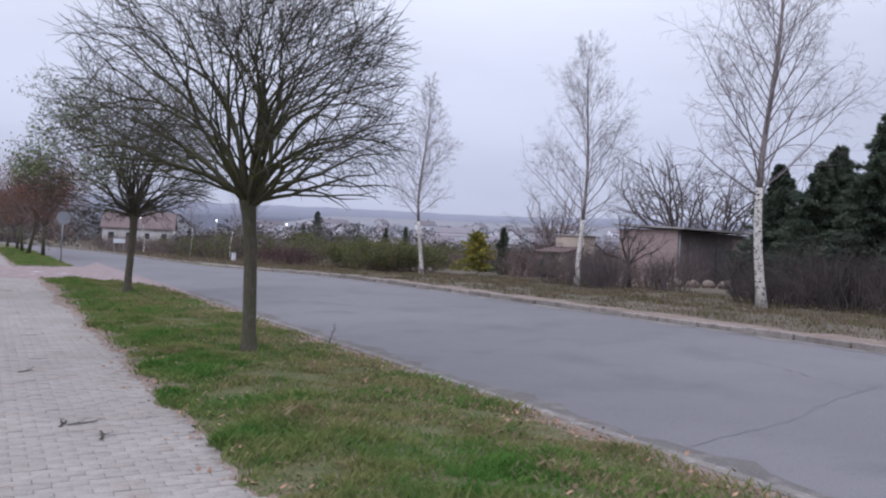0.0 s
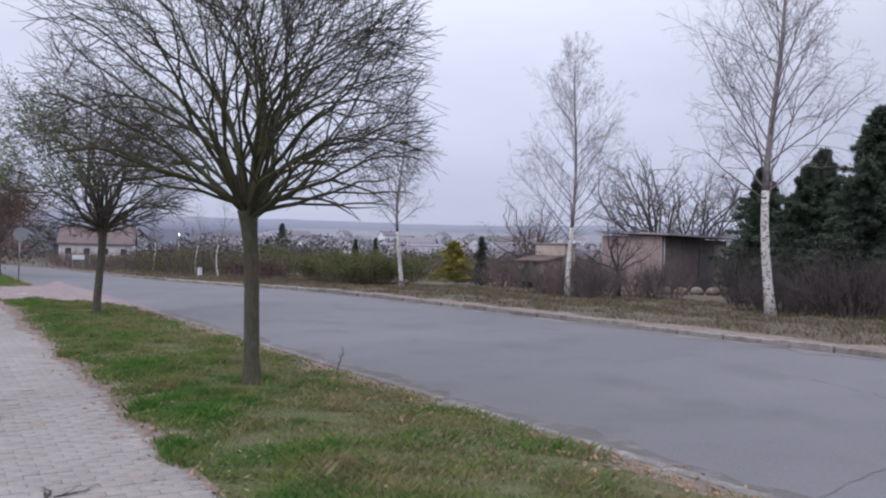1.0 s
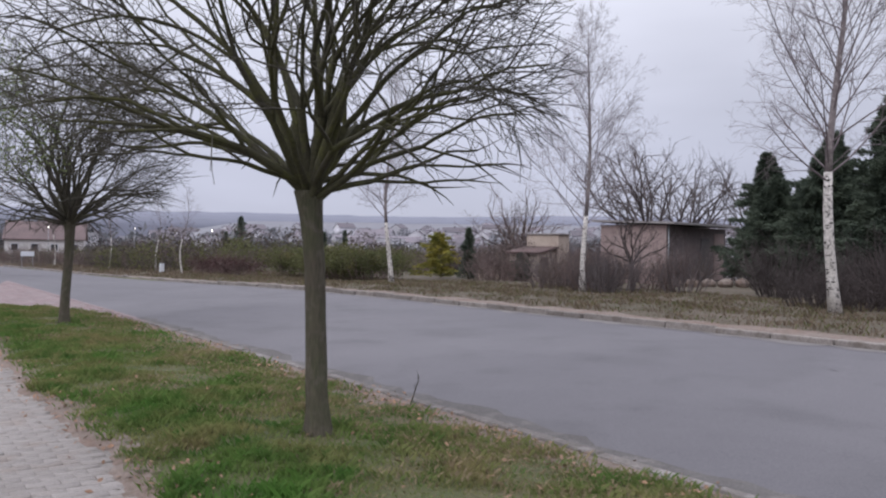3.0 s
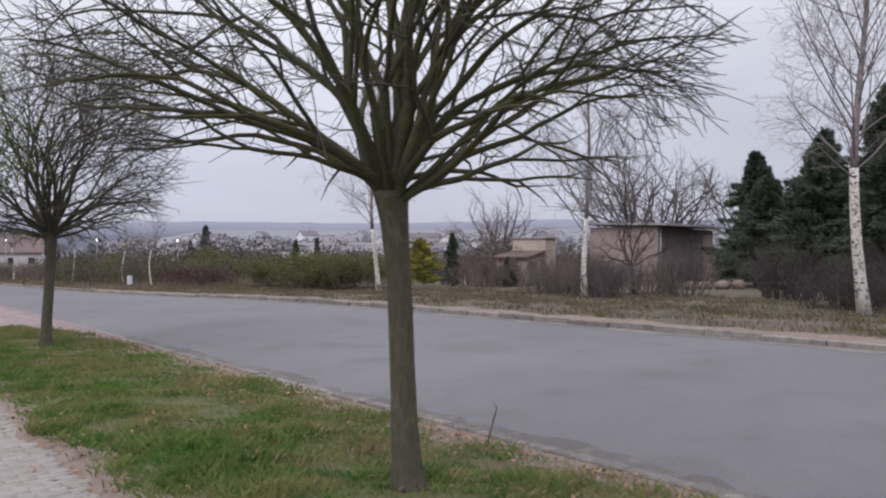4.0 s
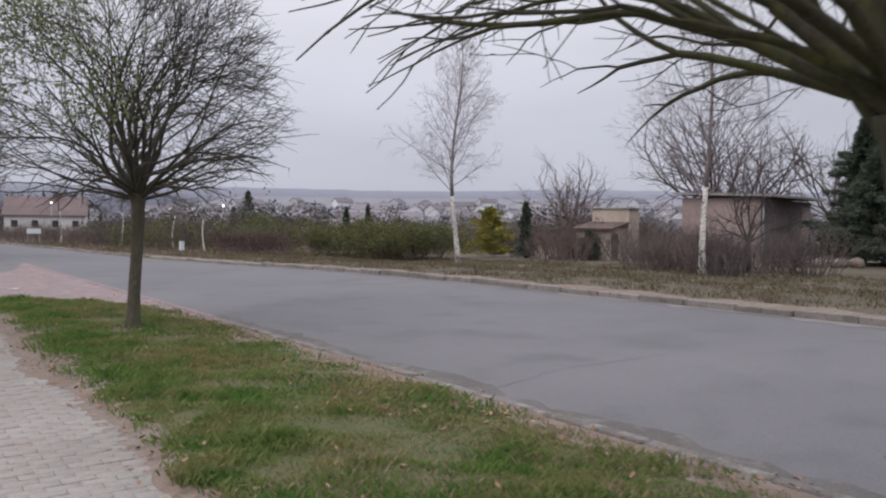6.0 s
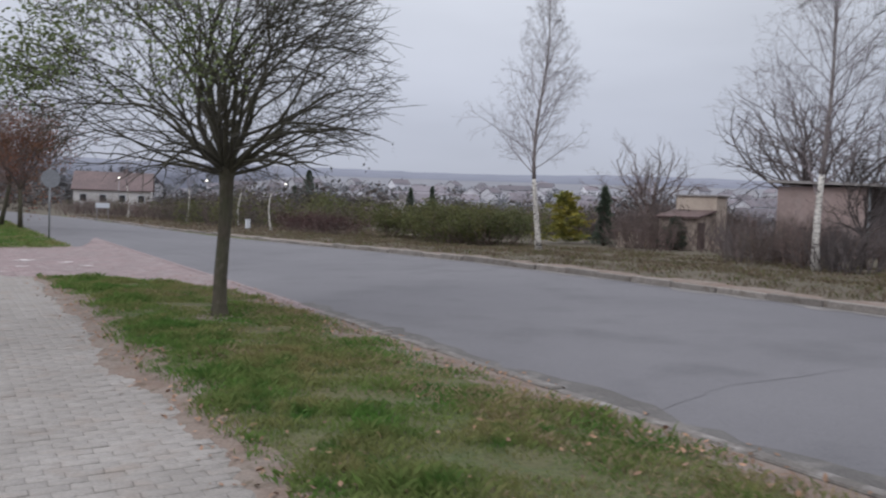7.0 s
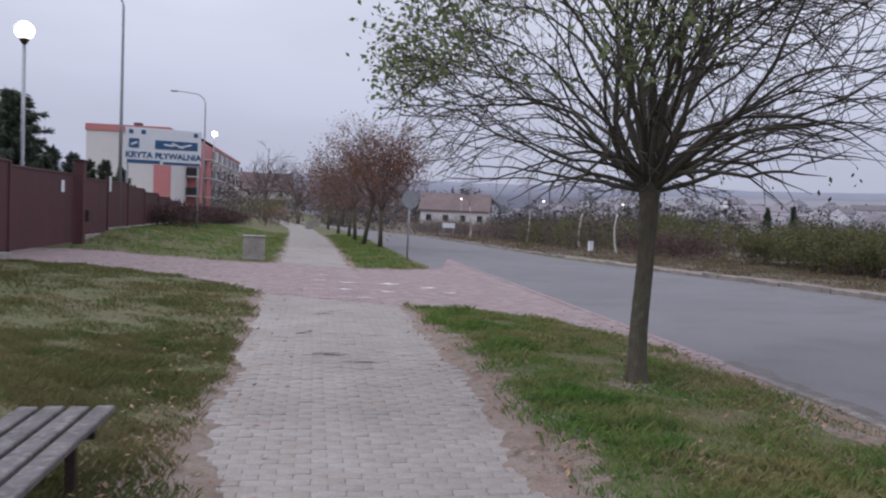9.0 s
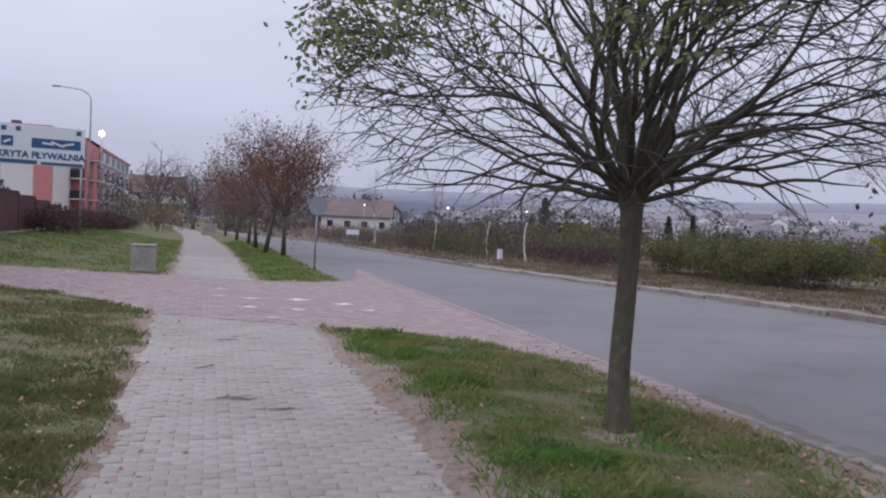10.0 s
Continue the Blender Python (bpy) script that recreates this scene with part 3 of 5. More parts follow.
def birch(x, y, height, seed, label, low=0.2, width=1.0, lean=(0, 0), fine=True):
    rng = random.Random(seed)
    z = float(land(x, y)) - 0.03
    tree = empty("birch_tree", pose(x, y, z), label, "tree", "birches along the far kerb")
    pts = [Vector((lean[0] * t + 0.14 * (math.sin(7 * t + seed) - math.sin(seed)), lean[1] * t + 0.12 * math.sin(6 * t), height * t)) for t in [i / 14 for i in range(15)]]
    r0 = 0.0118 * height
    rad = [r0 * (1 - 0.93 * (i / 14) ** 0.9) + (0.03 if i == 0 else 0) for i in range(15)]
    cut = 5 if fine else 7
    part("trunk", rod(pts[:cut], rad[:cut], 10), M_BIRCH, tree, "white peeling bark with black scars")
    part("leader", rod(pts[cut - 1:], [q * 0.94 for q in rad[cut - 1:]], 8), M_BLEAD, tree, "mauve-grey upper stem")
    scars = Wood()
    for k in range(int(5 * height)):
        t = (cut - 1) / 14 * rng.random()
        j = min(int(t * 14), cut - 2)
        p, r = pts[j].lerp(pts[j + 1], t * 14 - j), rad[j] + (rad[j + 1] - rad[j]) * (t * 14 - j) + 0.002
        a0, da, hh = rng.random() * 6.283, 0.5 + 0.9 * rng.random(), 0.010 + 0.035 * rng.random() ** 2
        base_i = len(scars.v)
        for i in range(5):
            a = a0 + da * i / 4
            for q in (-hh * (1 - abs(i - 2) / 2.6), hh * (1 - abs(i - 2) / 2.6)):
                scars.v.append(p + Vector((math.cos(a) * r, math.sin(a) * r, q)))
        scars.f += [(base_i + 2 * i, base_i + 2 * i + 2, base_i + 2 * i + 3, base_i + 2 * i + 1) for i in range(4)]
    tagged(part("bark_scarring", scars.mesh("bark_scarring", M_SCAR), M_SCAR, tree, "black scars across the bark"), kind="stuff")
    w = Wood()
    spec = [(6, 0.07, 0.03, 7, 36, 0.48, 0.2), (4, 0.11, 0.0, 5, 38, 0.52, 0.15), (3, 0.14, -0.05, 3, 40, 0.6, 0.2), (2, 0.15, -0.09, 0, 40, 0.5, 0)]
    if not fine:
        spec = [(5, 0.07, 0.03, 5, 36, 0.48, 0.2), (4, 0.11, 0.0, 4, 38, 0.52, 0.15), (2, 0.14, -0.05, 0, 40, 0.6, 0.2)]
    n = int(12 + height * (4 if fine else 2.5))
    for k in range(n):
        t = low + (0.97 - low) * (k + rng.random()) / n
        j = min(int(t * 14), 13)
        p = pts[j].lerp(pts[j + 1], t * 14 - j)
        a = 2.4 * k + rng.random()
        e = math.radians(34 + 30 * t + rng.gauss(0, 8))
        ln = height * (0.30 * (1 - t) ** 0.75 + 0.06) * width * (0.75 + 0.5 * rng.random())
        w.grow(rng, p, Vector((math.cos(a) * math.cos(e), math.sin(a) * math.cos(e), math.sin(e))), ln, r0 * 0.20 * (1 - t) + 0.004, 0, spec)
    part("crown", w.mesh("crown", M_BTWIG), M_BTWIG, tree, "fine bare mauve-grey twigs")
    return tree


def bare_tree(x, y, height, seed, label, mat=None, spread=1.0, stem=0.25, z=None, limbs=14):
    """An open-headed bare tree."""
    rng = random.Random(seed)
    mat = mat or M_GREYTWIG
    z = float(land(x, y)) - 0.05 if z is None else z
    tree = empty("bare_tree", pose(x, y, z), label, "tree")
    h = height * stem
    r0 = 0.022 * height
    part("trunk", rod([(0, 0, 0), (0.05, 0.03, h * 0.5), (0.0, 0.05, h)], [r0 * 1.3, r0, r0 * 0.9], 8), mat, tree)
    w = Wood()
    spec = [(7, 0.15, 0.03, 6, 42, 0.55, 0.25), (5, 0.18, 0.03, 5, 42, 0.5, 0.2), (3, 0.2, 0.02, 2, 42, 0.5, 0.2), (2, 0.2, 0.0, 0, 40, 0.5, 0)]
    for k in range(limbs):
        a = 2.4 * k + rng.random()
        e = math.radians(22 + 62 * (k + 0.5) / limbs)
        d = Vector((math.cos(a) * math.cos(e) * spread, math.sin(a) * math.cos(e) * spread, math.sin(e)))
        w.grow(rng, Vector((0, 0.04, h * (0.8 + 0.2 * rng.random()))), d, height * (1 - stem) * (0.6 + 0.35 * rng.random()), r0 * 0.42, 0, spec)
    part("crown", w.mesh("crown", mat), mat, tree)
    return tree


def conifer(x, y, height, radius, seed, label, mat=None, name="fir_tree", trunk=True, cone=0.85, count=9000, z=None):
    """Whorled boughs carrying sprays of needles round a straight trunk."""
    rng = random.Random(seed)
    mat = mat or M_NEEDLE
    z = float(land(x, y)) - 0.03 if z is None else z
    tree = empty(name, pose(x, y, z), label, "tree")
    if trunk:
        part("trunk", rod([(0, 0, 0), (0.02, 0, height * 0.5), (0, 0, height * 0.97)], [0.022 * height, 0.014 * height, 0.01], 8), M_BARK, tree)
    r = np.random.RandomState(seed)
    n = int(count * 2.4)
    boughs = int(34 * height)
    bt = (np.arange(boughs) + r.rand(boughs)) / boughs
    ba = 2.39996 * np.arange(boughs) + r.rand(boughs)
    bl = radius * ((1 - bt) ** cone * 0.95 + 0.04) * (0.45 + 0.75 * r.rand(boughs) ** 1.4)
    b = r.randint(0, boughs, n)
    s = r.rand(n) ** 0.6
    side = r.normal(0, 0.10, n) * bl[b] * (1.1 - s * 0.6)
    zz = 0.04 * height + bt[b] * height * 0.94 + bl[b] * s * 0.22 - bl[b] * s * s * 0.12 + r.normal(0, 0.022 * height ** 0.5, n)
    ca, sa = np.cos(ba[b]), np.sin(ba[b])
    c = np.stack([ca * bl[b] * s - sa * side, sa * bl[b] * s + ca * side, zz], 1)
    d = np.stack([ca, sa, np.full(n, 0.1)], 1) + r.normal(0, 0.55, (n, 3))
    d /= np.linalg.norm(d, axis=1)[:, None]
    u = np.cross(d, r.normal(size=(n, 3)))
    u /= np.linalg.norm(u, axis=1)[:, None]
    q = (0.021 * height ** 0.5 * (0.6 + 0.9 * r.rand(n)))[:, None]
    v = np.stack([c - u * q * 0.5, c + d * q * 3.2, c + u * q * 0.5], 1).reshape(-1, 3)
    i = np.arange(n)[:, None] * 3
    part("crown", quads("crown", v, np.concatenate([i, i + 1, i + 2], 1), mat), mat, tree)
    return tree


globe_tree(2.95, 9.92, 11, "bare globe-headed street tree with a mossy crown on the verge", lean=(-0.09, 0.10), spread=1.0, limbs=32, size=2.06, lowest=8, flat=1.14, slim=0.0036, shift=(-0.08, 0.05))
globe_tree(3.02, 20.3, 23, "nearly bare globe-headed street tree with a few green leaves", leaves=2600, lean=(0.07, 0.13), droop=10, spread=1.04, inner=M_TWIG, limbs=34, slim=0.0047, lowest=5, size=2.3, shift=(-0.32, -0.05), flat=1.25)
birch(16.70, 13.40, 10.6, 3, "tall white-barked birch, bare, on the far verge", low=0.24, width=1.0)
birch(17.80, 21.90, 8.2, 5, "bare birch with a slender crown on the far verge", width=1.1, low=0.2)
birch(16.55, 30.90, 8.3, 8, "slim bare birch beside a golden thuja", width=0.9, low=0.28)
birch(15.65, 53.60, 5.0, 9, "small bare birch leaning on the far verge", width=1.05, low=0.3, lean=(0.3, 0), fine=False)
birch(16.80, 63.00, 5.2, 10, "small bare birch on the far verge", width=1.0, low=0.3, fine=False)
birch(15.25, 70.40, 5.8, 12, "small bare birch with a straight stem on the far verge", width=0.95, low=0.32, fine=False)
birch(14.00, 85.50, 6.6, 13, "small bare birch on the far verge", width=0.9, low=0.3, fine=False)

# dark firs and pines
for fx, fy, fh, fr, fs in ((31.6, 24.7, 5.7, 2.3, 31), (31.4, 21.6, 6.2, 2.8, 32), (30.9, 18.9, 7.6, 3.4, 33), (30.0, 16.0, 8.2, 3.6, 34), (29.6, 23.0, 4.4, 2.5, 39), (28.6, 20.4, 5.2, 2.7, 35), (27.4, 17.4, 5.0, 2.5, 37), (27.4, 14.2, 6.6, 2.8, 36), (28.0, 10.8, 8.2, 3.0, 38)):
    conifer(fx, fy, fh, fr, fs, "dense dark fir beyond the far verge", count=24000, cone=0.85)
for fx, fy, fh, fr, fs in ((-11.0, 33.0, 5.2, 2.9, 41), (-9.8, 36.3, 5.4, 2.5, 42), (-9.4, 40.3, 4.4, 2.1, 46), (-15.5, 39.0, 7.0, 2.6, 43), (-10.4, 43.0, 4.2, 1.7, 44), (-14.5, 28.5, 6.4, 2.5, 45)):
    conifer(fx, fy, fh, fr, fs, "dark pine behind the brown fence", name="pine_tree", count=9000, cone=0.6)
conifer(24.1, 38.5, 2.4, 1.35, 51, "golden yellow-green thuja, rounded cone", M_THUJA, "thuja", cone=0.42, count=7000, trunk=False)
conifer(24.2, 36.1, 2.6, 0.66, 52, "slim dark conifer beside a golden thuja", count=3000)
conifer(24.2, 32.1, 1.3, 0.72, 53, "small rounded dark conifer in front of a garden hut", cone=0.4, count=4500, trunk=False)
conifer(48.0, 127.0, 8.2, 3.2, 54, "dark spruce beyond the gardens", count=4000)
conifer(44.5, 124.0, 5.4, 2.2, 55, "dark spruce beyond the gardens", count=2500)
conifer(31.5, 66.0, 3.3, 0.8, 56, "narrow dark conifer beyond the shrubs", count=2000)
conifer(33.5, 66.0, 3.5, 0.8, 57, "narrow dark conifer beyond the shrubs", count=2000)
for k in range(11):
    conifer(-7.9 - 0.2 * (k % 2), 38.6 + 1.15 * k, 2.5 + 0.35 * math.sin(k * 2.3) - 0.05 * k, 0.65, 60 + k, "slim dark thuja in a row behind the fence", name="thuja", cone=0.5, count=3000, trunk=False)


bare_tree(34.5, 33.5, 8.6, 71, "gnarled bare tree behind a low shed")
bare_tree(38.5, 34.0, 8.2, 72, "gnarled bare tree behind a low shed")
bare_tree(40.5, 30.5, 7.0, 73, "gnarled bare tree behind a low shed")
bare_tree(30.0, 39.0, 5.5, 74, "bare fruit tree in the gardens", M_BROWNTWIG)
bare_tree(-5.2, 100.0, 8.6, 75, "tall slender bare tree beside the footway", M_GREYTWIG, spread=0.25, limbs=9)
bare_tree(-2.0, 112.0, 9.0, 76, "bare tree beside the footway", M_GREYTWIG)
bare_tree(3.0, 118.0, 9.0, 77, "bare tree beside the street", M_GREYTWIG)


def shrub(x, y, height, radius, seed, label, mat, name="shrub", stems=26, leafy=0, leaf_mat=None, z=None):
    """A thicket of stems from the ground, with leaves where it has kept them."""
    rng = random.Random(seed)
    z = float(land(x, y)) - 0.04 if z is None else z
    bush = empty(name, pose(x, y, z), label, "shrub")
    w = Wood()
    spec = [(5, 0.13, 0.03, 6, 34, 0.5, 0.2), (3, 0.16, 0.03, 3, 38, 0.55, 0.2), (2, 0.2, 0.0, 0, 40, 0.5, 0)]
    stems = stems if math.hypot(x, y - 8) < 30 else max(7, int(stems * 0.42))
    for k in range(stems):
        a, q = rng.random() * 6.283, rng.random() ** 0.5
        d = Vector((math.cos(a) * 0.65 * q, math.sin(a) * 0.65 * q, 1))
        w.grow(rng, Vector((math.cos(a) * q * radius * 0.75, math.sin(a) * q * radius * 0.75, 0)), d, 0.66 * height * (0.7 + 0.35 * rng.random()), 0.010 + 0.004 * height, 0, spec)
    tagged(part("twig_mass", w.mesh("twig_mass", mat), mat, bush), kind="stuff")
    if leafy:
        spots = [p + Vector((rng.gauss(0, 0.12), rng.gauss(0, 0.12), rng.gauss(0, 0.12))) for p, d in w.tips for _ in range(leafy)]
        tagged(part("foliage", leaf_cloud("foliage", spots, leaf_mat, 0.032 + 0.009 * height, rng), leaf_mat, bush), kind="stuff")
    return bush


rs = random.Random(5)
# brown thickets before the shed
for k in range(12):
    sx, sy = 18.3 + 3.8 * rs.random(), 20.4 + 0.5 * k
    shrub(sx, sy, 1.2 + 0.9 * rs.random(), 0.85, 100 + k, "thin bare reddish-brown thicket before the shed", M_BROWNTWIG if k % 3 else M_GREYTWIG, stems=18)
for k in range(9):
    sx = 18.2 + 4.5 * rs.random()
    shrub(sx, 2 + sx / (0.86 + 0.12 * rs.random()), 1.5 + 0.8 * rs.random(), 0.95, 700 + k, "bare brown thicket beside the far verge", M_BROWNTWIG if k % 4 else M_GREYTWIG, stems=26)
for k in range(13):
    shrub(25.2 + 3.2 * rs.random(), 33.6 + 0.42 * k, 2.0 + 0.9 * rs.random(), 1.0, 715 + k, "brown garden thicket behind a small dark conifer", M_BROWNTWIG if k % 2 else M_DARKTWIG, stems=28, leafy=1, leaf_mat=M_BROWNTWIG)
for k in range(30):
    sx = 17.7 + 6.8 * (k + rs.random()) / 30
    shrub(sx, 5.0 + (sx / 1.36 - 3.0) * rs.random(), 1.1 + 1.5 * rs.random() ** 1.5, 1.1, 730 + k, "dark leafless thicket under the firs", M_DARKTWIG, stems=44)
for k in range(16):
    shrub(27.6 + 3.0 * rs.random(), 33.8 + 0.35 * k, 2.5 + 0.7 * rs.random(), 1.1, 760 + k, "tall brown garden thicket behind a pale hut", M_BROWNTWIG if k % 2 else M_DARKTWIG, stems=44)
for k in range(5):
    shrub(23.6 + 1.6 * rs.random(), 28.2 + 0.6 * k, 2.2 + 0.5 * rs.random(), 0.9, 780 + k, "thin brown thicket before a pale hut", M_BROWNTWIG, stems=16)
for k in range(10):
    sx = 22.0 + 3.4 * rs.random()
    shrub(sx, 4 + sx / (0.78 + 0.08 * rs.random()), 1.5 + 0.9 * rs.random(), 0.9, 790 + k, "reddish-brown bare thicket beside a small dark conifer", M_BROWNTWIG, stems=26)
bare_tree(20.6, 22.4, 3.2, 79, "small crooked bare tree before the shed", M_DARKTWIG, stem=0.3, limbs=9)
# olive shrubs
for k in range(26):
    sy = 35.5 + 0.42 * k
    sx = 16.9 + (0.6 * (sy - 3.6) - 16.9) * rs.random()
    shrub(sx, sy, 1.5 + 0.6 * rs.random(), 1.0, 140 + k, "olive-green leafy shrub beyond the far verge", M_BROWNTWIG, stems=22, leafy=9, leaf_mat=M_OLIVE)
for k in range(30):
    sy = 43 + 0.75 * k
    sx = 20.5 + 13 * rs.random()
    shrub(sx, sy, 2.0 + 1.0 * rs.random(), 1.3, 400 + k, "olive-brown garden shrub behind the far verge" if k % 2 else "leafless brown garden shrub behind the far verge", M_BROWNTWIG, stems=22, leafy=2 if sy < 50 and k % 2 else 0, leaf_mat=M_OLIVE)
# dark red hedge and gardens further on
for k in range(36):
    sy = 57 + 1.55 * k
    shrub(15.2 + float(bend(sy)) + 5.5 * rs.random(), sy, 1.6 + 1.0 * rs.random(), 1.3, 800 + k, "dark brown bare shrub along the far verge", M_DARKTWIG if k % 2 else M_BROWNTWIG, stems=40, leafy=1 if k % 3 == 0 else 0, leaf_mat=M_OLIVE)
for k in range(11):
    shrub(16.9 + 0.05 * k, 46.6 + 0.9 * k, 1.3, 0.8, 170 + k, "dark red-brown hedge plant along the far verge", M_BROWNTWIG, name="hedge_plant", stems=22, leafy=3, leaf_mat=M_MAROON)
for k in range(24):
    sx, sy = 15.0 + 16 * rs.random(), 58 + 2.0 * k
    shrub(sx - 0.0005 * max(0, sy - 30) ** 2, sy, 1.7 + 1.2 * rs.random(), 1.3, 190 + k, "brown garden shrub past the far verge", M_BROWNTWIG if k % 3 else M_GREYTWIG, stems=18, leafy=1 if k % 2 else 2, leaf_mat=M_OLIVE if k % 4 == 0 else M_BROWNTWIG)
for k in range(14):
    shrub(30 + 7 * rs.random(), 29 + 2.2 * k, 2.0 + 1.2 * rs.random(), 1.3, 220 + k, "brown leafless garden shrub behind the sheds", M_BROWNTWIG, stems=20)
for k in range(16):
    sy = 78 + 2.4 * k
    shrub(10.5 + 13 * rs.random() - 0.0005 * (sy - 30) ** 2 + 1.5, sy, 2.2 + 1.0 * rs.random(), 1.5, 250 + k, "brown garden shrub past the far verge", M_BROWNTWIG, stems=30)
# bushes beside the footway further on
for sx, sy, sh, lm, txt in ((-4.6, 74, 3.2, M_OLIVE, "dark green bush beside the footway"), (-5.6, 70, 2.8, M_NEEDLE, "dark green bush beside the fence"), (-3.6, 80, 3.2, M_DRYLEAF, "ochre-leaved bush beside the footway"), (-4.2, 86, 3.4, M_OLIVE, "olive-brown bush beside the footway"), (-6.8, 88, 5.0, M_BROWNTWIG, "brown bush beside the footway"), (-3.0, 96, 4.4, M_OLIVE, "olive bush at the end of the footway"), (2.2, 108, 4.5, M_OLIVE, "olive bush at the end of the footway")):
    shrub(sx, sy, 0.95 * sh, 1.5, int(sx * 10) + 300, txt, M_BROWNTWIG, stems=26, leafy=3, leaf_mat=lm)


for k in range(26):
    shrub(-6.0 - 0.2 * (k % 2), 48.5 + 1.15 * k, 1.25 - 0.006 * k, 0.85, 320 + k, "dark maroon clipped hedge plant past the brown fence", M_DARKTWIG, name="hedge_plant", stems=30, leafy=4, leaf_mat=M_MAROON)


def russet_tree(x, y, height, seed, label, leafy=3, lean=0.0):
    rng = random.Random(seed)
    z = float(land(x, y)) - 0.03
    tree = empty("russet_tree", pose(x, y, z), label, "tree", "small russet trees along the verge")
    w = Wood()
    h = height * 0.30
    part("trunk", rod([(0, 0, 0), (lean * 0.5, 0.02, h * 0.5), (lean, 0, h)], [0.11, 0.085, 0.08], 9), M_BARK, tree)
    spec = [(6, 0.12, 0.03, 6, 36, 0.5, 0.2), (4, 0.16, 0.02, 5, 40, 0.5, 0.2), (3, 0.18, 0.0, 2, 40, 0.5, 0.2), (2, 0.2, 0.0, 0, 40, 0.5, 0)]
    for k in range(15):
        a = 2.4 * k + rng.random()
        e = math.radians(25 + 60 * (k + 0.5) / 15)
        w.grow(rng, Vector((lean, 0, h - 0.1)), Vector((math.cos(a) * math.cos(e), math.sin(a) * math.cos(e), math.sin(e))), height * 0.6 * (0.75 + 0.35 * rng.random()), 0.03, 0, spec)
    part("crown", w.mesh("crown", M_BROWNTWIG), M_BROWNTWIG, tree)
    tips = [p for p, d in w.tips if p.z < height * (0.6 + 0.35 * rng.random())]
    spots = [p + Vector((rng.gauss(0, 0.13), rng.gauss(0, 0.13), rng.gauss(0, 0.11))) for p in tips for _ in range(leafy)]
    part("foliage", leaf_cloud("foliage", spots, M_RUSSET, 0.052, rng), M_RUSSET, tree, "sparse russet-brown leaves")
    return tree


for x, y, h, s, ln in ((2.1, 48.6, 6.1, 81, 0.35), (2.75, 47.4, 5.6, 82, 0.0), (2.0, 53.5, 5.6, 83, -0.1), (1.9, 59.0, 5.4, 84, 0.1), (1.5, 66.0, 5.0, 85, 0.1), (1.0, 75.0, 5.0, 86, 0.0)):
    russet_tree(x, y, h, s, "small street tree with thinning russet leaves", 4 if y < 50 else 2, ln)

# ---- bench, box, sign ----
bench = empty("bench", pose(-1.34, 16.87, float(land(-1.34, 16.87)) - 0.02, 0, 0, -1), "backless bench of four weathered grey planks on iron legs", "bench")
bz = 0.45 - (float(land(-1.34, 16.87)) - 0.02)
for k in range(4):
    part("plank", box(0.102, 1.84 + 0.02 * (k % 2), 0.035, (-0.195 + 0.13 * k, 0.01 * (k - 1.5), bz - 0.035), 0.006), M_WOOD, bench)
for ly in (-0.7, 0.55):
    part("cross_bar", box(0.5, 0.05, 0.04, (0, ly, bz - 0.076), 0.005), M_IRON, bench)
    for lx in (-0.15, 0.13):
        part("leg", box(0.05, 0.05, bz - 0.07, (lx, ly, 0), 0.005), M_IRON, bench)
part("bracket", rod([(-0.20, -0.93, bz - 0.12), (-0.2, -0.95, bz - 0.02), (-0.2, -0.93, bz + 0.02), (-0.2, -0.9, bz + 0.015)], [0.02] * 4, 8), M_IRON, bench, "rusty iron end bracket")

junction = empty("junction_box", pose(-1.72, 36.9, float(land(-1.72, 36.9)) - 0.05, 0, 0, 4), "squat grey weathered concrete utility box beside the driveway", "utility box")
part("body", box(0.60, 0.42, 0.62, (0, 0, 0.08), 0.015), M_CONC, junction)
part("base", box(0.66, 0.48, 0.10, (0, 0, 0), 0.01), M_CONC, junction)
part("lid", box(0.64, 0.46, 0.035, (0, 0, 0.70), 0.01), M_CONC, junction)

for jx, jy, ja in ((0.75, 78.0, 10), (1.6, 84.0, 0)):
    tagged(copy_thing(junction, pose(jx + float(bend(jy)), jy, float(land(jx + float(bend(jy)), jy)) - 0.05, 0, 0, ja)), "squat grey concrete utility box at the end of the footway")
notice_board = empty("notice_board", pose(10.4, 76.0, float(land(10.4, 76.0)) - 0.05, 0, 0, 8), "small white notice board on two posts across the street", "notice board")
part("plate", box(1.0, 0.03, 0.38, (0, 0, 1.05), 0.005), M_BANNER, notice_board)
for nx in (-0.4, 0.4):
    part("post", rod([(nx, 0.03, 0), (nx, 0.03, 0.7), (nx, 0.03, 1.4)], [0.025] * 3, 8), M_STEEL, notice_board)
meter_box = empty("meter_box", pose(15.3, 56.6, float(land(15.3, 56.6)) - 0.03, 0, 0, 15), "small white meter box beside a leaning birch", "meter box")
part("body", box(0.34, 0.22, 0.72, (0, 0, 0.08), 0.012), M_BANNER, meter_box)
part("base", box(0.38, 0.26, 0.1, (0, 0, 0), 0.01), M_CONC, meter_box)
part("lid", box(0.4, 0.28, 0.03, (0, 0, 0.8), 0.006), M_STEEL, meter_box)
meter_box.scale = (0.75, 0.75, 0.75)

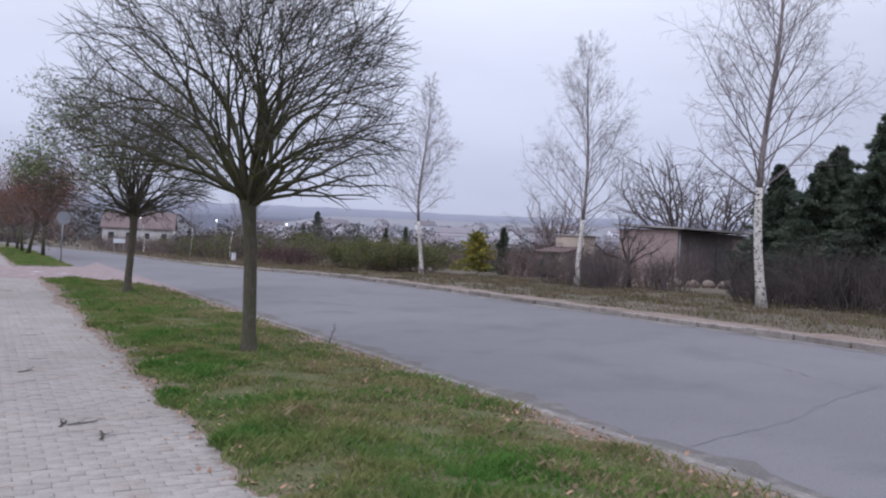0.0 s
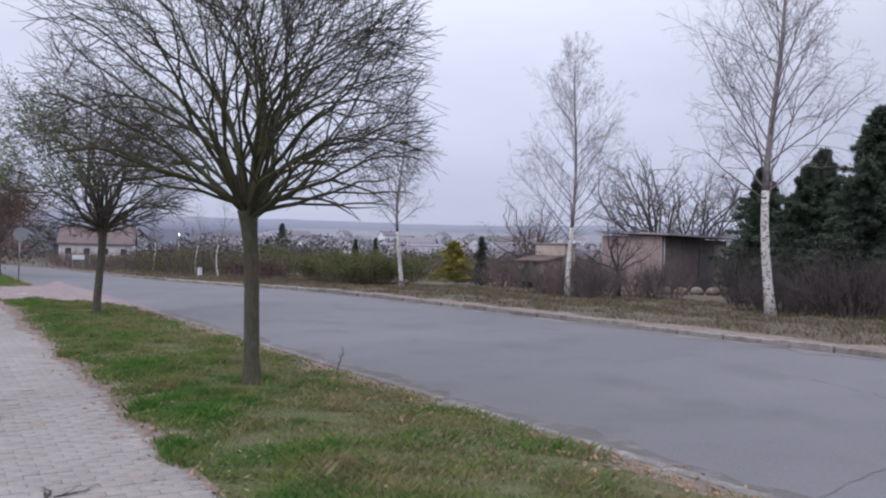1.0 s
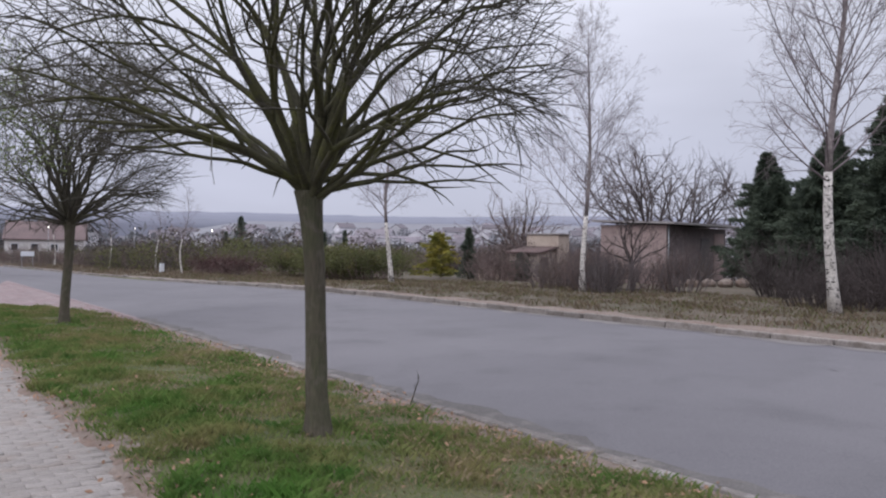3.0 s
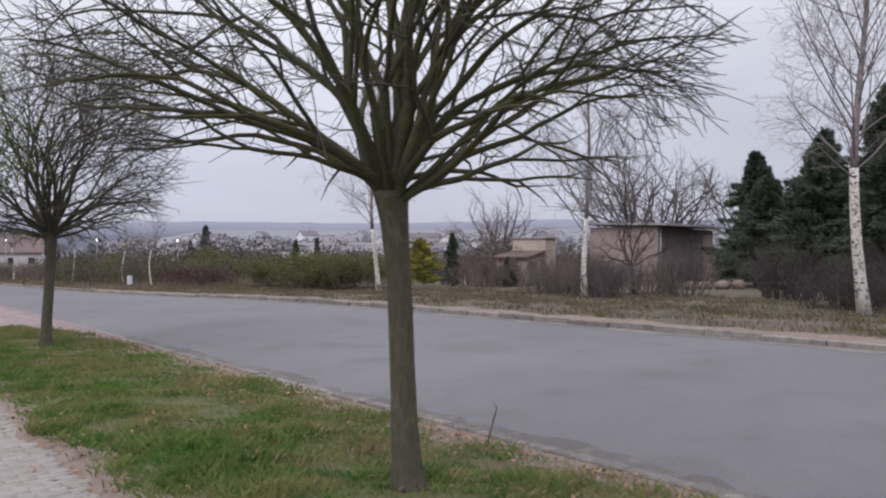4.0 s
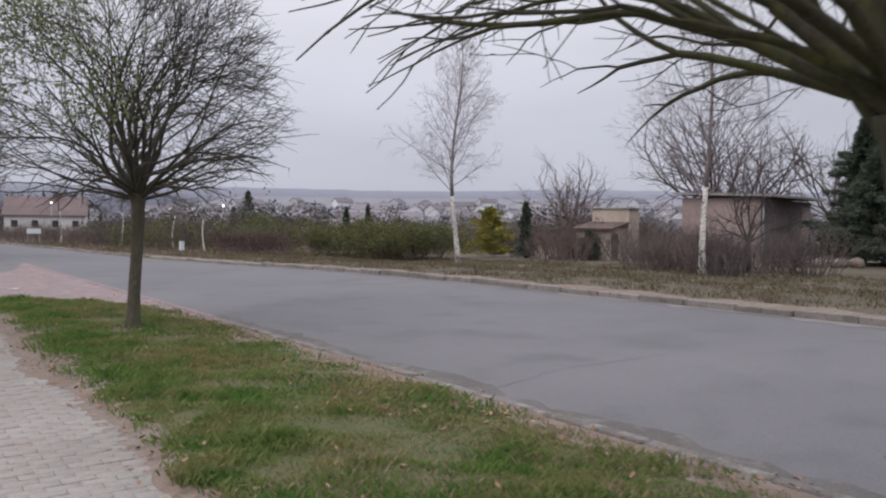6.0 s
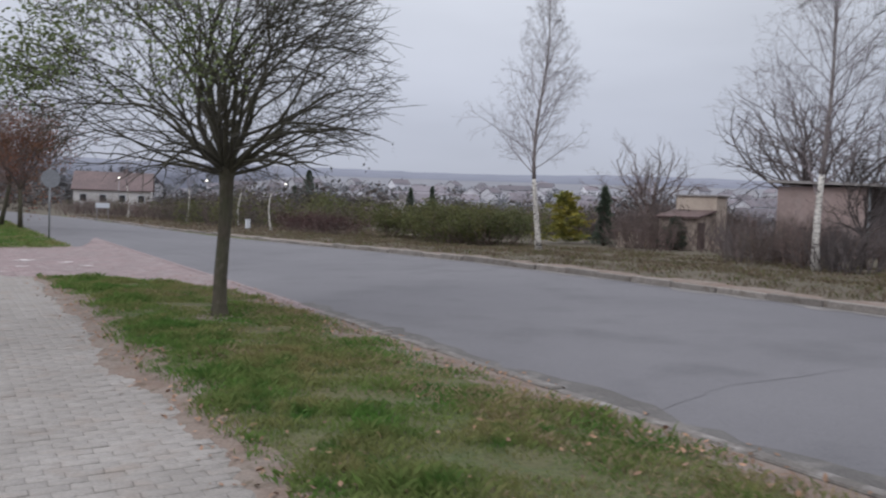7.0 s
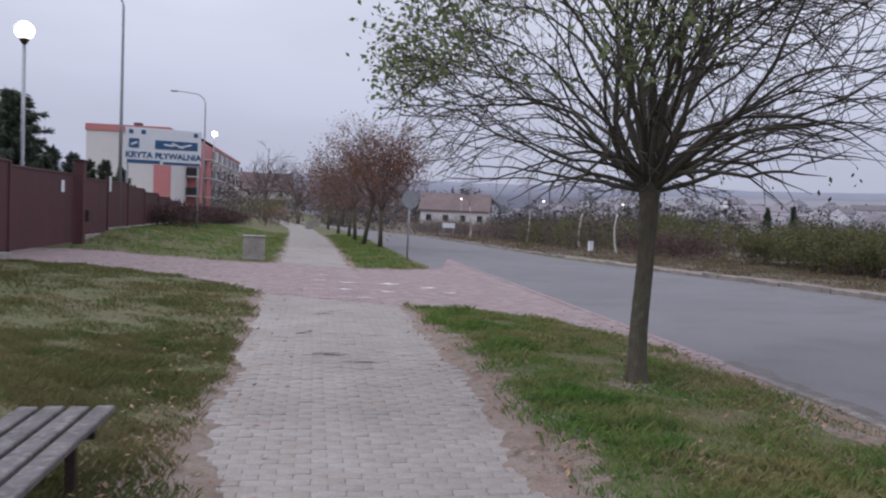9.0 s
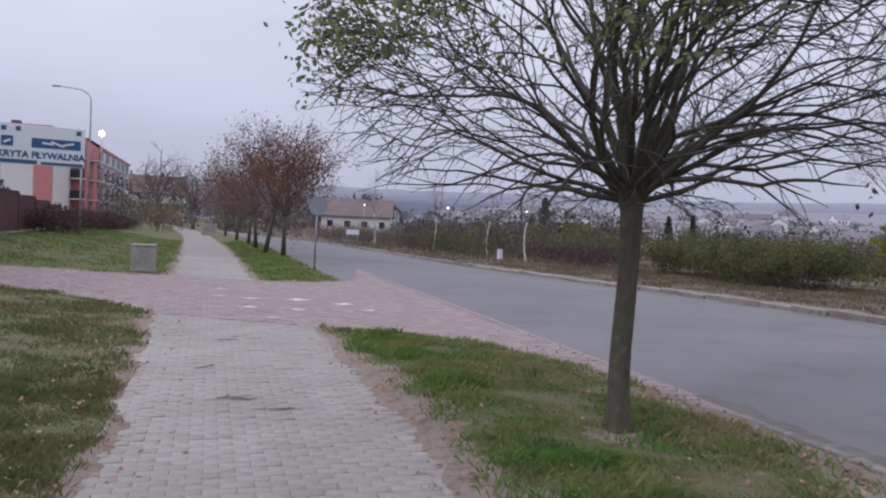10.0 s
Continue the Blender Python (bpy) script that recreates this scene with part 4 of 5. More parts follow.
sign = empty("road_sign", pose(3.02, 39.6, float(land(3.02, 39.6)) - 0.02, 0, 0, 12), "grey back of a road sign on a thin steel post", "road sign")
part("post", rod([(0, 0, 0), (0.01, 0, 1.2), (0.03, 0, 2.35)], [0.03] * 3, 10), M_STEEL, sign)
part("plate", rod([(0.03, -0.036, 2.0), (0.03, -0.04, 2.0)], [0.3, 0.3], 28), M_STEEL, sign)

# ---- fence with gate ----
FX = -6.8


def fence_panel(y0, y1, height, label, gap=0.0, plinth=True, name="fence"):
    zb = float(base(FX, (y0 + y1) / 2)) + 0.03
    f = empty(name, pose(FX, y0, zb), label, "fence" if name == "fence" else "gate", "brown fence panels" if name == "fence" else "")
    ln = y1 - y0
    if plinth:
        part("plinth", box(0.2, ln - 0.02, 0.22, (0, ln / 2, -0.12), 0.01), M_CONC, f)
    n = int(ln / 0.135)
    boards = bmesh.new()
    slat = bpy.data.meshes.new("slat")
    box(0.022, 0.128, height - 0.16, (0, 0, 0), 0.004, boards)
    boards.to_mesh(slat)
    boards.free()
    slat.materials.append(M_FENCE)
    for k in range(n):
        part("slat", slat, M_FENCE, f, at=pose(0.03, (k + 0.5) * ln / n, 0.12 + gap))
    for zz in (0.32, height - 0.2):
        part("rail", box(0.045, ln, 0.06, (-0.005, ln / 2, zz), 0.004), M_FENCE, f)
    part("cap_rail", box(0.08, ln, 0.05, (0.02, ln / 2, height - 0.04), 0.006), M_FENCE, f)
    for yy in (0.0,):
        part("post", box(0.11, 0.11, height + 0.14, (0.02, yy, -0.05), 0.008), M_FENCE, f)
    return f


fence_panel(24.0, 26.9, 2.15, "closed brown board fence panel on a concrete plinth")
fence_panel(26.9, 29.8, 2.15, "closed brown board fence panel on a concrete plinth")
fence_panel(29.8, 32.5, 2.15, "closed brown board fence panel on a concrete plinth")
fence_panel(32.5, 37.4, 2.05, "closed brown sliding gate at the head of the driveway", plinth=False, name="sliding_gate")
y = 38.3
while y < 53:
    fence_panel(y, y + 2.85, 1.8 - 0.045 * (y - 38.3), "closed brown board fence panel along the lawn")
    y += 2.9
gate_post = empty("gate_post", pose(FX + 0.1, 37.75, float(base(FX, 37.75)) - 0.03), "tall dark gate post with a letter box", "gate post")
part("post", box(0.28, 0.3, 2.45, (0, 0, 0), 0.012), M_FENCE, gate_post)
part("cap", box(0.34, 0.36, 0.06, (0, 0, 2.45), 0.01), M_IRON, gate_post)
part("letter_box", box(0.14, 0.34, 0.34, (0.16, 0.3, 0.75), 0.01), M_IRON, gate_post)
for py, pz, ph in ((36.3, 1.55, 0.32), (38.35, 1.55, 0.42), (41.4, 1.35, 0.5)):
    plate = tagged(part("notice", box(0.012, 0.26, ph, (0, 0, 0), 0.003), M_BANNER, None), "small white notice plate fixed to the brown fence", "notice", "white notices on the fence")
    plate.matrix_basis = pose(FX + 0.065, py, float(base(FX, py)) + pz)

# ---- lamps ----
globe = empty("globe_lamp", pose(-8.0, 37.0, float(land(-8.0, 37.0)) - 0.05), "lit white globe lamp on a grey post behind the fence", "street lamp")
part("post", rod([(0, 0, 0), (0, 0, 1.2), (0, 0, 5.6)], [0.075, 0.06, 0.045], 12), M_STEEL, globe)
part("collar", rod([(0, 0, 5.55), (0, 0, 5.66), (0, 0, 5.72)], [0.05, 0.12, 0.13], 14), M_IRON, globe)
gb = bmesh.new()
bmesh.ops.create_uvsphere(gb, u_segments=24, v_segments=14, radius=0.245, matrix=Matrix.Translation((0, 0, 5.93)))
part("globe", gb, M_LAMP, globe, "frosted lit glass globe")


def arc_lamp(x, y, height, reach, label, size=1.0):
    z = float(land(x, y)) - 0.05
    lamp = empty("street_lamp", pose(x, y, z), label, "street lamp", "tall curved street lamps")
    r = 0.075 * size
    pts = [(0, 0, 0), (0, 0, height * 0.5), (0, 0, height * 0.93)]
    rad = [r, r * 0.75, r * 0.55]
    for k in range(1, 7):
        a = math.radians(90 * k / 6 * 0.83)
        pts.append((-reach * 0.45 * (1 - math.cos(a)), 0, height * 0.93 + reach * 0.4 * math.sin(a)))
        rad.append(r * 0.45)
    ex, _, ez = pts[-1]
    pts.append((-reach, 0, ez + 0.12))
    rad.append(r * 0.4)
    part("pole", rod(pts, rad, 10), M_STEEL, lamp)
    part("head", box(0.5 * size, 0.2 * size, 0.1 * size, (-reach - 0.2, 0, ez + 0.06), 0.03), M_STEEL, lamp)
    return lamp


arc_lamp(-6.8, 43.0, 8.3, 1.5, "tall grey street lamp with a curved arm, unlit")
arc_lamp(-7.8, 72.0, 8.9, 1.9, "tall grey street lamp with a curved arm, unlit")
for lx, ly, lz in ((23.5, 95.0, 3.8), (31.0, 92.0, 3.8), (17.5, 110.0, 4.2)):
    post = empty("garden_lamp", pose(lx, ly, float(land(lx, ly)) - 0.05), "small lit lamp on a slim post in the gardens", "lamp", "small lit garden lamps")
    part("post", rod([(0, 0, 0), (0, 0, 1.0), (0, 0, lz)], [0.04, 0.035, 0.03], 8), M_STEEL, post)
    gb = bmesh.new()
    bmesh.ops.create_uvsphere(gb, u_segments=12, v_segments=8, radius=0.075, matrix=Matrix.Translation((0, 0, lz + 0.1)))
    part("globe", gb, M_LAMP, post)
flood = empty("flood_lamp", pose(-13.2, 122.0, -0.5), "bright lit lamp on a post before the flats", "street lamp")
part("post", rod([(0, 0, 0), (0, 0, 5), (0, 0, 11.0)], [0.09, 0.08, 0.06], 8), M_STEEL, flood)
gb = bmesh.new()
bmesh.ops.create_uvsphere(gb, u_segments=14, v_segments=10, radius=0.32, matrix=Matrix.Translation((0, 0, 11.3)))
part("globe", gb, M_LAMPFAR, flood)

# ---- banner on two posts ----
board = empty("billboard", pose(-6.38, 48.8, float(land(-6.45, 48.8)) - 0.45, 0, 0, 15), "white and blue swimming pool banner on two steel posts", "billboard")
for px in (-1.42, 1.42):
    part("post", rod([(px, 0.05, 0.1), (px, 0.05, 2.0), (px, 0.05, 4.5)], [0.045] * 3, 10), M_STEEL, board)
part("panel", box(3.02, 0.05, 1.5, (0, 0, 3.0), 0.006), M_BANNER, board)
part("picture", box(1.72, 0.012, 0.36, (0.5, -0.033, 3.66)), M_BLUE, board, "dark blue photograph strip")
swoosh = bmesh.new()
for px, pw, ang in ((0.55, 0.5, 20), (0.85, 0.55, -14), (0.2, 0.4, 6)):
    box(pw, 0.008, 0.07, (px, -0.044, 3.80), 0.0, swoosh, Matrix.Rotation(radians(ang), 4, "Y"))
part("swimmer_shape", swoosh, M_BANNER, board, "pale streak across the photograph")
part("emblem", box(0.40, 0.012, 0.38, (-1.18, -0.033, 3.66)), M_BLUE, board, "small dark blue emblem")
part("emblem_wave", box(0.26, 0.01, 0.08, (-1.18, -0.042, 3.80), 0, None, Matrix.Rotation(radians(-25), 4, "Y")), M_BANNER, board)
part("lower_strip", box(1.3, 0.012, 0.14, (-0.8, -0.033, 3.03)), M_BLUE, board)
part("lower_strip", box(1.5, 0.012, 0.10, (0.72, -0.033, 3.03)), M_BLUE, board)
for px in (-1.3, -0.82, 1.28):
    part("crest", box(0.17, 0.012, 0.17, (px, -0.033, 4.24)), M_BLUE, board)
text = bpy.data.curves.new("banner_text", "FONT")
text.body, text.size, text.extrude, text.align_x, text.offset = "KRYTA P\u0141YWALNIA", 0.34, 0.004, "CENTER", 0.012
lettering = new("lettering", text)
lettering.matrix_basis = pose(0, 0, 0)
deps = bpy.context.evaluated_depsgraph_get()
letters = bpy.data.meshes.new_from_object(lettering.evaluated_get(deps))
bpy.data.objects.remove(lettering)
letters.materials.clear()
letters.materials.append(M_BLUE)
part("lettering", letters, M_BLUE, board, "blue capital lettering", pose(0.0, -0.034, 3.26, 90, 0, 0))

# ---- flats ----
def wall_box(name, parent, x0, x1, y0, y1, z0, z1, mat):
    return part(name, box(x1 - x0, y1 - y0, z1 - z0, ((x0 + x1) / 2, (y0 + y1) / 2, z0)), mat, parent)


def window(parent, x, y, z, w, h, face):
    """A window on the south ('s') or east ('e') face: frame proud of the wall, dark pane set in it."""
    dx, dy = (w, 0.16) if face == "s" else (0.16, w)
    f = part("window", box(dx, dy, h, (x, y, z)), M_BANNER, parent)
    ox, oy = (0, -0.06) if face == "s" else (0.06, 0)
    part("pane", box(dx - (0.16 if face == "s" else 0), dy - (0 if face == "s" else 0.16), h - 0.18, (x + ox, y + oy, z + 0.09)), M_DARK, f)
    return f


def balcony(parent, x, y, z, w, face):
    dx, dy = (w, 1.1) if face == "s" else (1.1, w)
    b = part("balcony", box(dx, dy, 0.16, (x, y, z)), M_WHITE, parent)
    fx, fy = (0, -0.5) if face == "s" else (0.5, 0)
    part("parapet", box(dx if face == "s" else 0.08, 0.08 if face == "s" else dy, 0.95, (x + fx, y + fy, z + 0.16)), M_DARK, b)
    return b


flats = empty("apartment_block", pose(0, 0, 0), "white and salmon four-storey block of flats with dark balconies", "apartment block")
wall_box("end_wall", flats, -24.4, -15.9, 105, 118.5, -1.0, 9.1, M_WHITE)
wall_box("roof_band", flats, -24.5, -15.8, 104.9, 118.6, 9.1, 9.8, M_PINK)
wall_box("chimney", flats, -20.2, -19.4, 108, 109, 9.8, 10.4, M_ROOF)
wall_box("side_wall", flats, -23.5, -14.5, 118.5, 172, -1.0, 9.5, M_WHITE)
wall_box("roof", flats, -23.7, -14.3, 118.4, 172.2, 9.5, 9.85, M_PINK)
wall_box("corner_wall", flats, -15.9, -14.3, 118.2, 130.0, -1.0, 9.9, M_PINK)
wall_box("corner_strip", flats, -17.4, -15.75, 104.9, 105.9, -1.0, 9.1, M_PINK)
for fl in range(4):
    z = 0.1 + 2.4 * fl
    balcony(flats, -15.1, 117.6, z, 1.5, "s")
    for k in range(7):
        yy = 123 + 6.6 * k
        balcony(flats, -13.75, yy, z, 3.2, "e")
        window(flats, -14.45, yy + 3.1, z + 0.9, 1.3, 1.4, "e")
        if k in (1, 3, 5) and fl == 0:
            wall_box("pink_strip", flats, -14.52, -14.36, yy - 2.6, yy - 1.7, -1.0, 9.5, M_PINK)


def house(name, x, y, w, d, eaves, ridge, turn, label, walls, roofmat, zb=None, windows=2):
    """A house with a gable roof; the ridge runs along its width."""
    zb = float(land(x, y)) - 0.1 if zb is None else zb
    h = empty(name, pose(x, y, zb, 0, 0, turn), label, "house")
    bm = bmesh.new()
    hw, hd = w / 2, d / 2
    v = [bm.verts.new(p) for p in ((-hw, -hd, 0), (hw, -hd, 0), (hw, hd, 0), (-hw, hd, 0), (-hw, -hd, eaves), (hw, -hd, eaves), (hw, hd, eaves), (-hw, hd, eaves), (-hw, 0, ridge), (hw, 0, ridge))]
    for f in ((0, 1, 5, 4), (2, 3, 7, 6), (1, 2, 6, 9, 5), (3, 0, 4, 8, 7)):
        bm.faces.new([v[i] for i in f])
    part("wall", bm, walls, h)
    bm = bmesh.new()
    o, t = 0.35, 0.18
    sl = (ridge - eaves) / hd
    a = [(-hw - o, -hd - o, eaves - o * sl + 0.03), (hw + o, -hd - o, eaves - o * sl + 0.03), (hw + o, 0, ridge + 0.03), (-hw - o, 0, ridge + 0.03), (hw + o, hd + o, eaves - o * sl + 0.03), (-hw - o, hd + o, eaves - o * sl + 0.03)]
    lo = [bm.verts.new(p) for p in a]
    hi = [bm.verts.new((p[0], p[1], p[2] + t)) for p in a]
    for q in ((0, 1, 2, 3), (3, 2, 4, 5)):
        bm.faces.new([hi[i] for i in q])
        bm.faces.new([lo[i] for i in q[::-1]])
    for i, j in ((0, 1), (1, 2), (2, 4), (4, 5), (5, 3), (3, 0)):
        bm.faces.new((lo[i], lo[j], hi[j], hi[i]))
    part("roof", bm, roofmat, h)
    for k in range(windows):
        wx = -hw + w * (k + 0.5) / windows
        wi = part("window", box(1.1, 0.14, 1.2, (wx, -hd, eaves * 0.42)), M_BANNER, h)
        part("pane", box(0.95, 0.14, 1.05, (wx, -hd - 0.03, eaves * 0.42 + 0.075)), M_DARK, wi)
    part("chimney", box(0.6, 0.6, 1.2, (hw * 0.3, 0, ridge - 0.4)), roofmat, h)
    return h


house("house", -11.0, 182, 12, 9, 5.6, 8.9, 4, "beige house with a brown gable roof past the street", M_WHITE, M_ROOF, -0.6, 4)
house("house", 24.2, 152, 11.5, 8.0, 3.4, 6.1, -14, "white-gabled long house with a dull brown roof", M_WHITE, M_DULLROOF, -1.1, 4)

# ---- garden shed, hut ----
shed = empty("shed", pose(26.7, 26.0, 0.25, 0, 0, 15), "low faded pink shed with a flat felt roof", "shed")
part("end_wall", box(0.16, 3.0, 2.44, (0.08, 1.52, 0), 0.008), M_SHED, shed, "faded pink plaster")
# front wall and boards are greyer than the end wall: painted eaves shade
part("wall", box(6.6, 2.9, 2.42, (3.47, 1.55, 0), 0.01), M_EAVESHADE, shed, "front wall with the shade of the eaves painted in")
for bx in (0.75, 1.55, 2.35):
    part("board", box(0.74, 0.03, 2.2, (bx, 0.085, 0.05), 0.006), M_EAVESHADE, shed)
part("panel", box(1.2, 0.04, 2.15, (5.9, 0.082, 0.05), 0.01), M_SHED, shed, "paler plastered panel")
part("door", box(0.9, 0.05, 1.9, (4.2, 0.08, 0.05), 0.01), M_WOOD, shed, "weathered grey plank door")
part("drain_pipe", rod([(0.06, -0.06, 0.1), (0.06, -0.06, 1.2), (0.06, -0.06, 2.45)], [0.035] * 3, 8), M_STEEL, shed)
bm = bmesh.new()
rv = [bm.verts.new(p) for p in ((-0.3, -0.45, 2.46), (7.1, -0.45, 2.5), (7.1, 3.3, 2.56), (-0.3, 3.3, 2.58), (-0.3, -0.45, 2.55), (7.1, -0.45, 2.59), (7.1, 3.3, 2.65), (-0.3, 3.3, 2.67))]
for f in ((0, 3, 2, 1), (4, 5, 6, 7), (0, 1, 5, 4), (1, 2, 6, 5), (2, 3, 7, 6), (3, 0, 4, 7)):
    bm.faces.new([rv[i] for i in f])
part("roof", bm, M_FELT, shed, "grey roofing felt with a pale edge")
hut = empty("garden_hut", pose(26.7, 32.0, 0.05, 0, 0, 18), "small pale plastered garden hut with a lean-to", "hut")
part("wall", box(1.05, 1.7, 2.25, (0, 0.85, 0), 0.01), M_HUT, hut)
part("roof", box(1.2, 1.9, 0.07, (0, 0.85, 2.25), 0.01), M_FELT, hut)
part("lean_to_wall", box(1.5, 1.5, 1.45, (-1.28, 0.95, 0), 0.01), M_HUT, hut)
part("lean_to_roof", box(1.8, 1.8, 0.07, (-1.35, 0.9, 1.5), 0, None, Matrix.Rotation(radians(-9), 4, "Y")), M_ROOF, hut)
part("door", box(0.62, 0.05, 1.2, (-1.5, 0.19, 0), 0.006), M_ROOF, hut)
annexe = empty("garden_annexe", pose(25.2, 34.2, 0.0, 0, 0, 14), "low whitewashed garden annexe with a dark roof edge", "annexe")
part("wall", box(1.7, 1.2, 0.75, (0, 0.6, 0), 0.02), M_HUT, annexe)
part("door", box(0.5, 0.05, 0.62, (0.3, -0.01, 0), 0.005), M_ROOF, annexe)
part("roof", box(2.0, 1.6, 0.07, (0, 0.6, 0.77), 0.01), M_ROOF, annexe)
house("garden_house", 36.0, 76.0, 4.2, 3.0, 1.6, 2.3, 30, "small pale garden house with a low roof", M_TOWN, M_FELT, None, 1)
# round brown clumps, stood in for by boulder-like lumps
for k in range(5):
    bm = bmesh.new()
    bmesh.ops.create_icosphere(bm, subdivisions=2, radius=0.27)
    for vv in bm.verts:
        vv.co *= 1 + 0.25 * noise.noise(vv.co * 2.5 + Vector((k * 7, 0, 0)))
        vv.co.z *= 0.8
    ob = part("boulder", bm, M_SOIL)
    bx, by = 24.3 + 0.55 * k, 23.6 - 0.32 * k
    ob.matrix_basis = pose(bx, by, float(land(bx, by)) + 0.12, 0, 0, 40 * k)
    tagged(ob, "rounded dull brown clump before the shed", "boulder", "boulders before the shed")

# ---- far town, woods and hills ----
th = random.Random(9)
first = house("far_house", 96, 232, 11, 8, 4.2, 7.0, 20, "small pale house far off in the town", M_TOWN, M_FARROOF, None, 2)
tagged(first, group="far houses of the town")
for k in range(190):
    az, dist = math.radians(8 + 48 * th.random()), 235 + 830 * th.random() ** 1.2
    hx, hy = dist * math.sin(az), dist * math.cos(az)
    ob = copy_thing(first, pose(hx, hy, float(land(hx, hy)) - 0.3, 0, 0, 360 * th.random()))
    sc = 0.8 + 0.5 * th.random() + dist * 0.0006
    ob.scale = (sc * (1 + 0.8 * (th.random() < 0.25)), sc, sc)
house("far_hall", 330, 560, 70, 26, 7, 9, -20, "long pale hall far off in the town", M_TOWN, M_FARROOF, None, 0)
house("far_hall", 200, 520, 60, 24, 7, 9, 10, "long pale hall far off in the town", M_TOWN, M_FARROOF, None, 0)


def woods(name, count, near, far, size, mat, label, az0=4, az1=60, seed=1, tall=1.0):
    """Many small ragged crowns of leaves and twigs."""
    r = np.random.RandomState(seed)
    cv, cf = [], []
    m = 520 if near < 150 else 90
    az = np.radians(az0 + (az1 - az0) * r.rand(count))
    dist = near + (far - near) * r.rand(count)
    cx, cy = dist * np.sin(az), dist * np.cos(az)
    cz = land(cx, cy)
    s = size * (0.6 + 0.8 * r.rand(count))
    p = r.normal(size=(count, m, 3))
    p /= np.linalg.norm(p, axis=2)[:, :, None]
    p *= (0.55 + 0.5 * r.rand(count, m, 1))
    c = np.stack([cx, cy, cz + s * 0.75 * tall], 1)[:, None, :] + p * s[:, None, None] * np.array((1, 1, 0.85 * tall))
    d = r.normal(size=(count, m, 3)) * s[:, None, None] * (0.042 if near < 150 else 0.12)
    u = r.normal(size=(count, m, 3)) * s[:, None, None] * (0.042 if near < 150 else 0.12)
    v = np.stack([c - d, c + u, c + d], 2).reshape(-1, 3)
    i = np.arange(count * m)[:, None] * 3
    return tagged(new(name, quads(name, v, np.concatenate([i, i + 1, i + 2], 1), mat)), label, "trees", kind="stuff")


woods("garden_thicket", 130, 66, 112, 1.25, M_DARKTWIG, "dark brown bare thickets between the gardens", 11, 40, 12)
woods("olive_thicket", 60, 60, 110, 1.2, M_OLIVE, "olive-green bushes between the gardens", 12, 44, 13)
woods("garden_trees", 260, 70, 190, 1.7, M_GARDEN, "brown leafless garden trees down the slope", 12, 62, 2)
# the next two are greyed by haze put into their material
woods("dark_trees", 110, 80, 260, 1.9, M_FARWOOD, "dark evergreen crowns among the far gardens, greyed with painted haze", 12, 62, 3)
woods("town_trees", 900, 190, 900, 4.5, M_FARWOOD, "trees between the far houses, greyed with painted haze", 4, 62, 4)
woods("street_end_trees", 60, 120, 260, 3.4, M_GARDEN, "brown trees past the end of the street", -16, 8, 6)
woods("fir_thicket", 60, 34, 60, 1.6, M_NEEDLE, "dark evergreen thicket behind the firs", 55, 75, 7)


def ridge(name, dist, az0, az1, top, mat, label, seed):
    n = 120
    v, f = [], []
    for i in range(n):
        a = math.radians(az0 + (az1 - az0) * i / (n - 1))
        h = top * (1 + 0.10 * noise.noise(Vector((i * 0.06, seed, 0))) + 0.03 * noise.noise(Vector((i * 0.7, seed, 3))))
        for dd, zz in ((0, -40), (0, h * 0.6), (160, h * 0.92), (420, h), (900, h * 0.9)):
            v.append(((dist + dd) * math.sin(a), (dist + dd) * math.cos(a), zz))
    for i in range(n - 1):
        for j in range(4):
            f.append((i * 5 + j, i * 5 + j + 1, i * 5 + j + 6, i * 5 + j + 5))
    return tagged(new(name, mesh_of(name, v, f, mat, True)), label, "hills", kind="structure")


# no volume: the haze on both ridges is in their colour
ridge("backdrop_hill", 1500, -20, 80, 60, M_HILL, "wooded hills far beyond the town, their haze painted in", 1)
ridge("backdrop_ridge", 2100, -30, 90, 102, M_HILL2, "ridge on the horizon, its pale haze painted in", 5)

# ---- kerbs, pavers, grass, litter ----
kerb_bm = bmesh.new()
box(0.13, 0.985, 0.2, (0, 0, -0.2), 0.014, kerb_bm)
kerb_mesh = bpy.data.meshes.new("kerb_stone")
kerb_bm.to_mesh(kerb_mesh)
kerb_bm.free()
kerb_mesh.materials.append(M_KERB)
kr = random.Random(4)
near_kerb = empty("kerb_near", pose(0, 0, 0), "low worn concrete kerb beside the verge", "kerb", kind="structure")
for k in range(26):
    ky = -2 + k
    if ky < 21:
        part("kerb_stone", kerb_mesh, M_KERB, near_kerb, at=pose(NEAR_EDGE - 0.03 + 0.012 * kr.gauss(0, 1), ky, 0.035 + 0.006 * kr.gauss(0, 1), 0, 1.5 * kr.gauss(0, 1), 0.6 * kr.gauss(0, 1)))
far_mesh = kerb_mesh.copy()
far_mesh.name = "far_kerb_stone"
far_mesh.materials.clear()
far_mesh.materials.append(M_KERBFAR)
far_kerb = empty("kerb_far", pose(0, 0, 0), "raised weathered concrete kerb along the far verge", "kerb", kind="structure")
for k in range(90):
    ky = -4 + k
    kx = FAR_EDGE + float(bend(ky)) + 0.06
    part("kerb_stone", far_mesh, M_KERBFAR, far_kerb, at=pose(kx + 0.02 * kr.gauss(0, 1), ky, float(base(FAR_EDGE, ky)) + 0.115 + 0.018 * kr.gauss(0, 1), 0, 3 * kr.gauss(0, 1), 0.8 * kr.gauss(0, 1) + math.degrees(math.atan(0.001 * max(0, ky - 30)))))

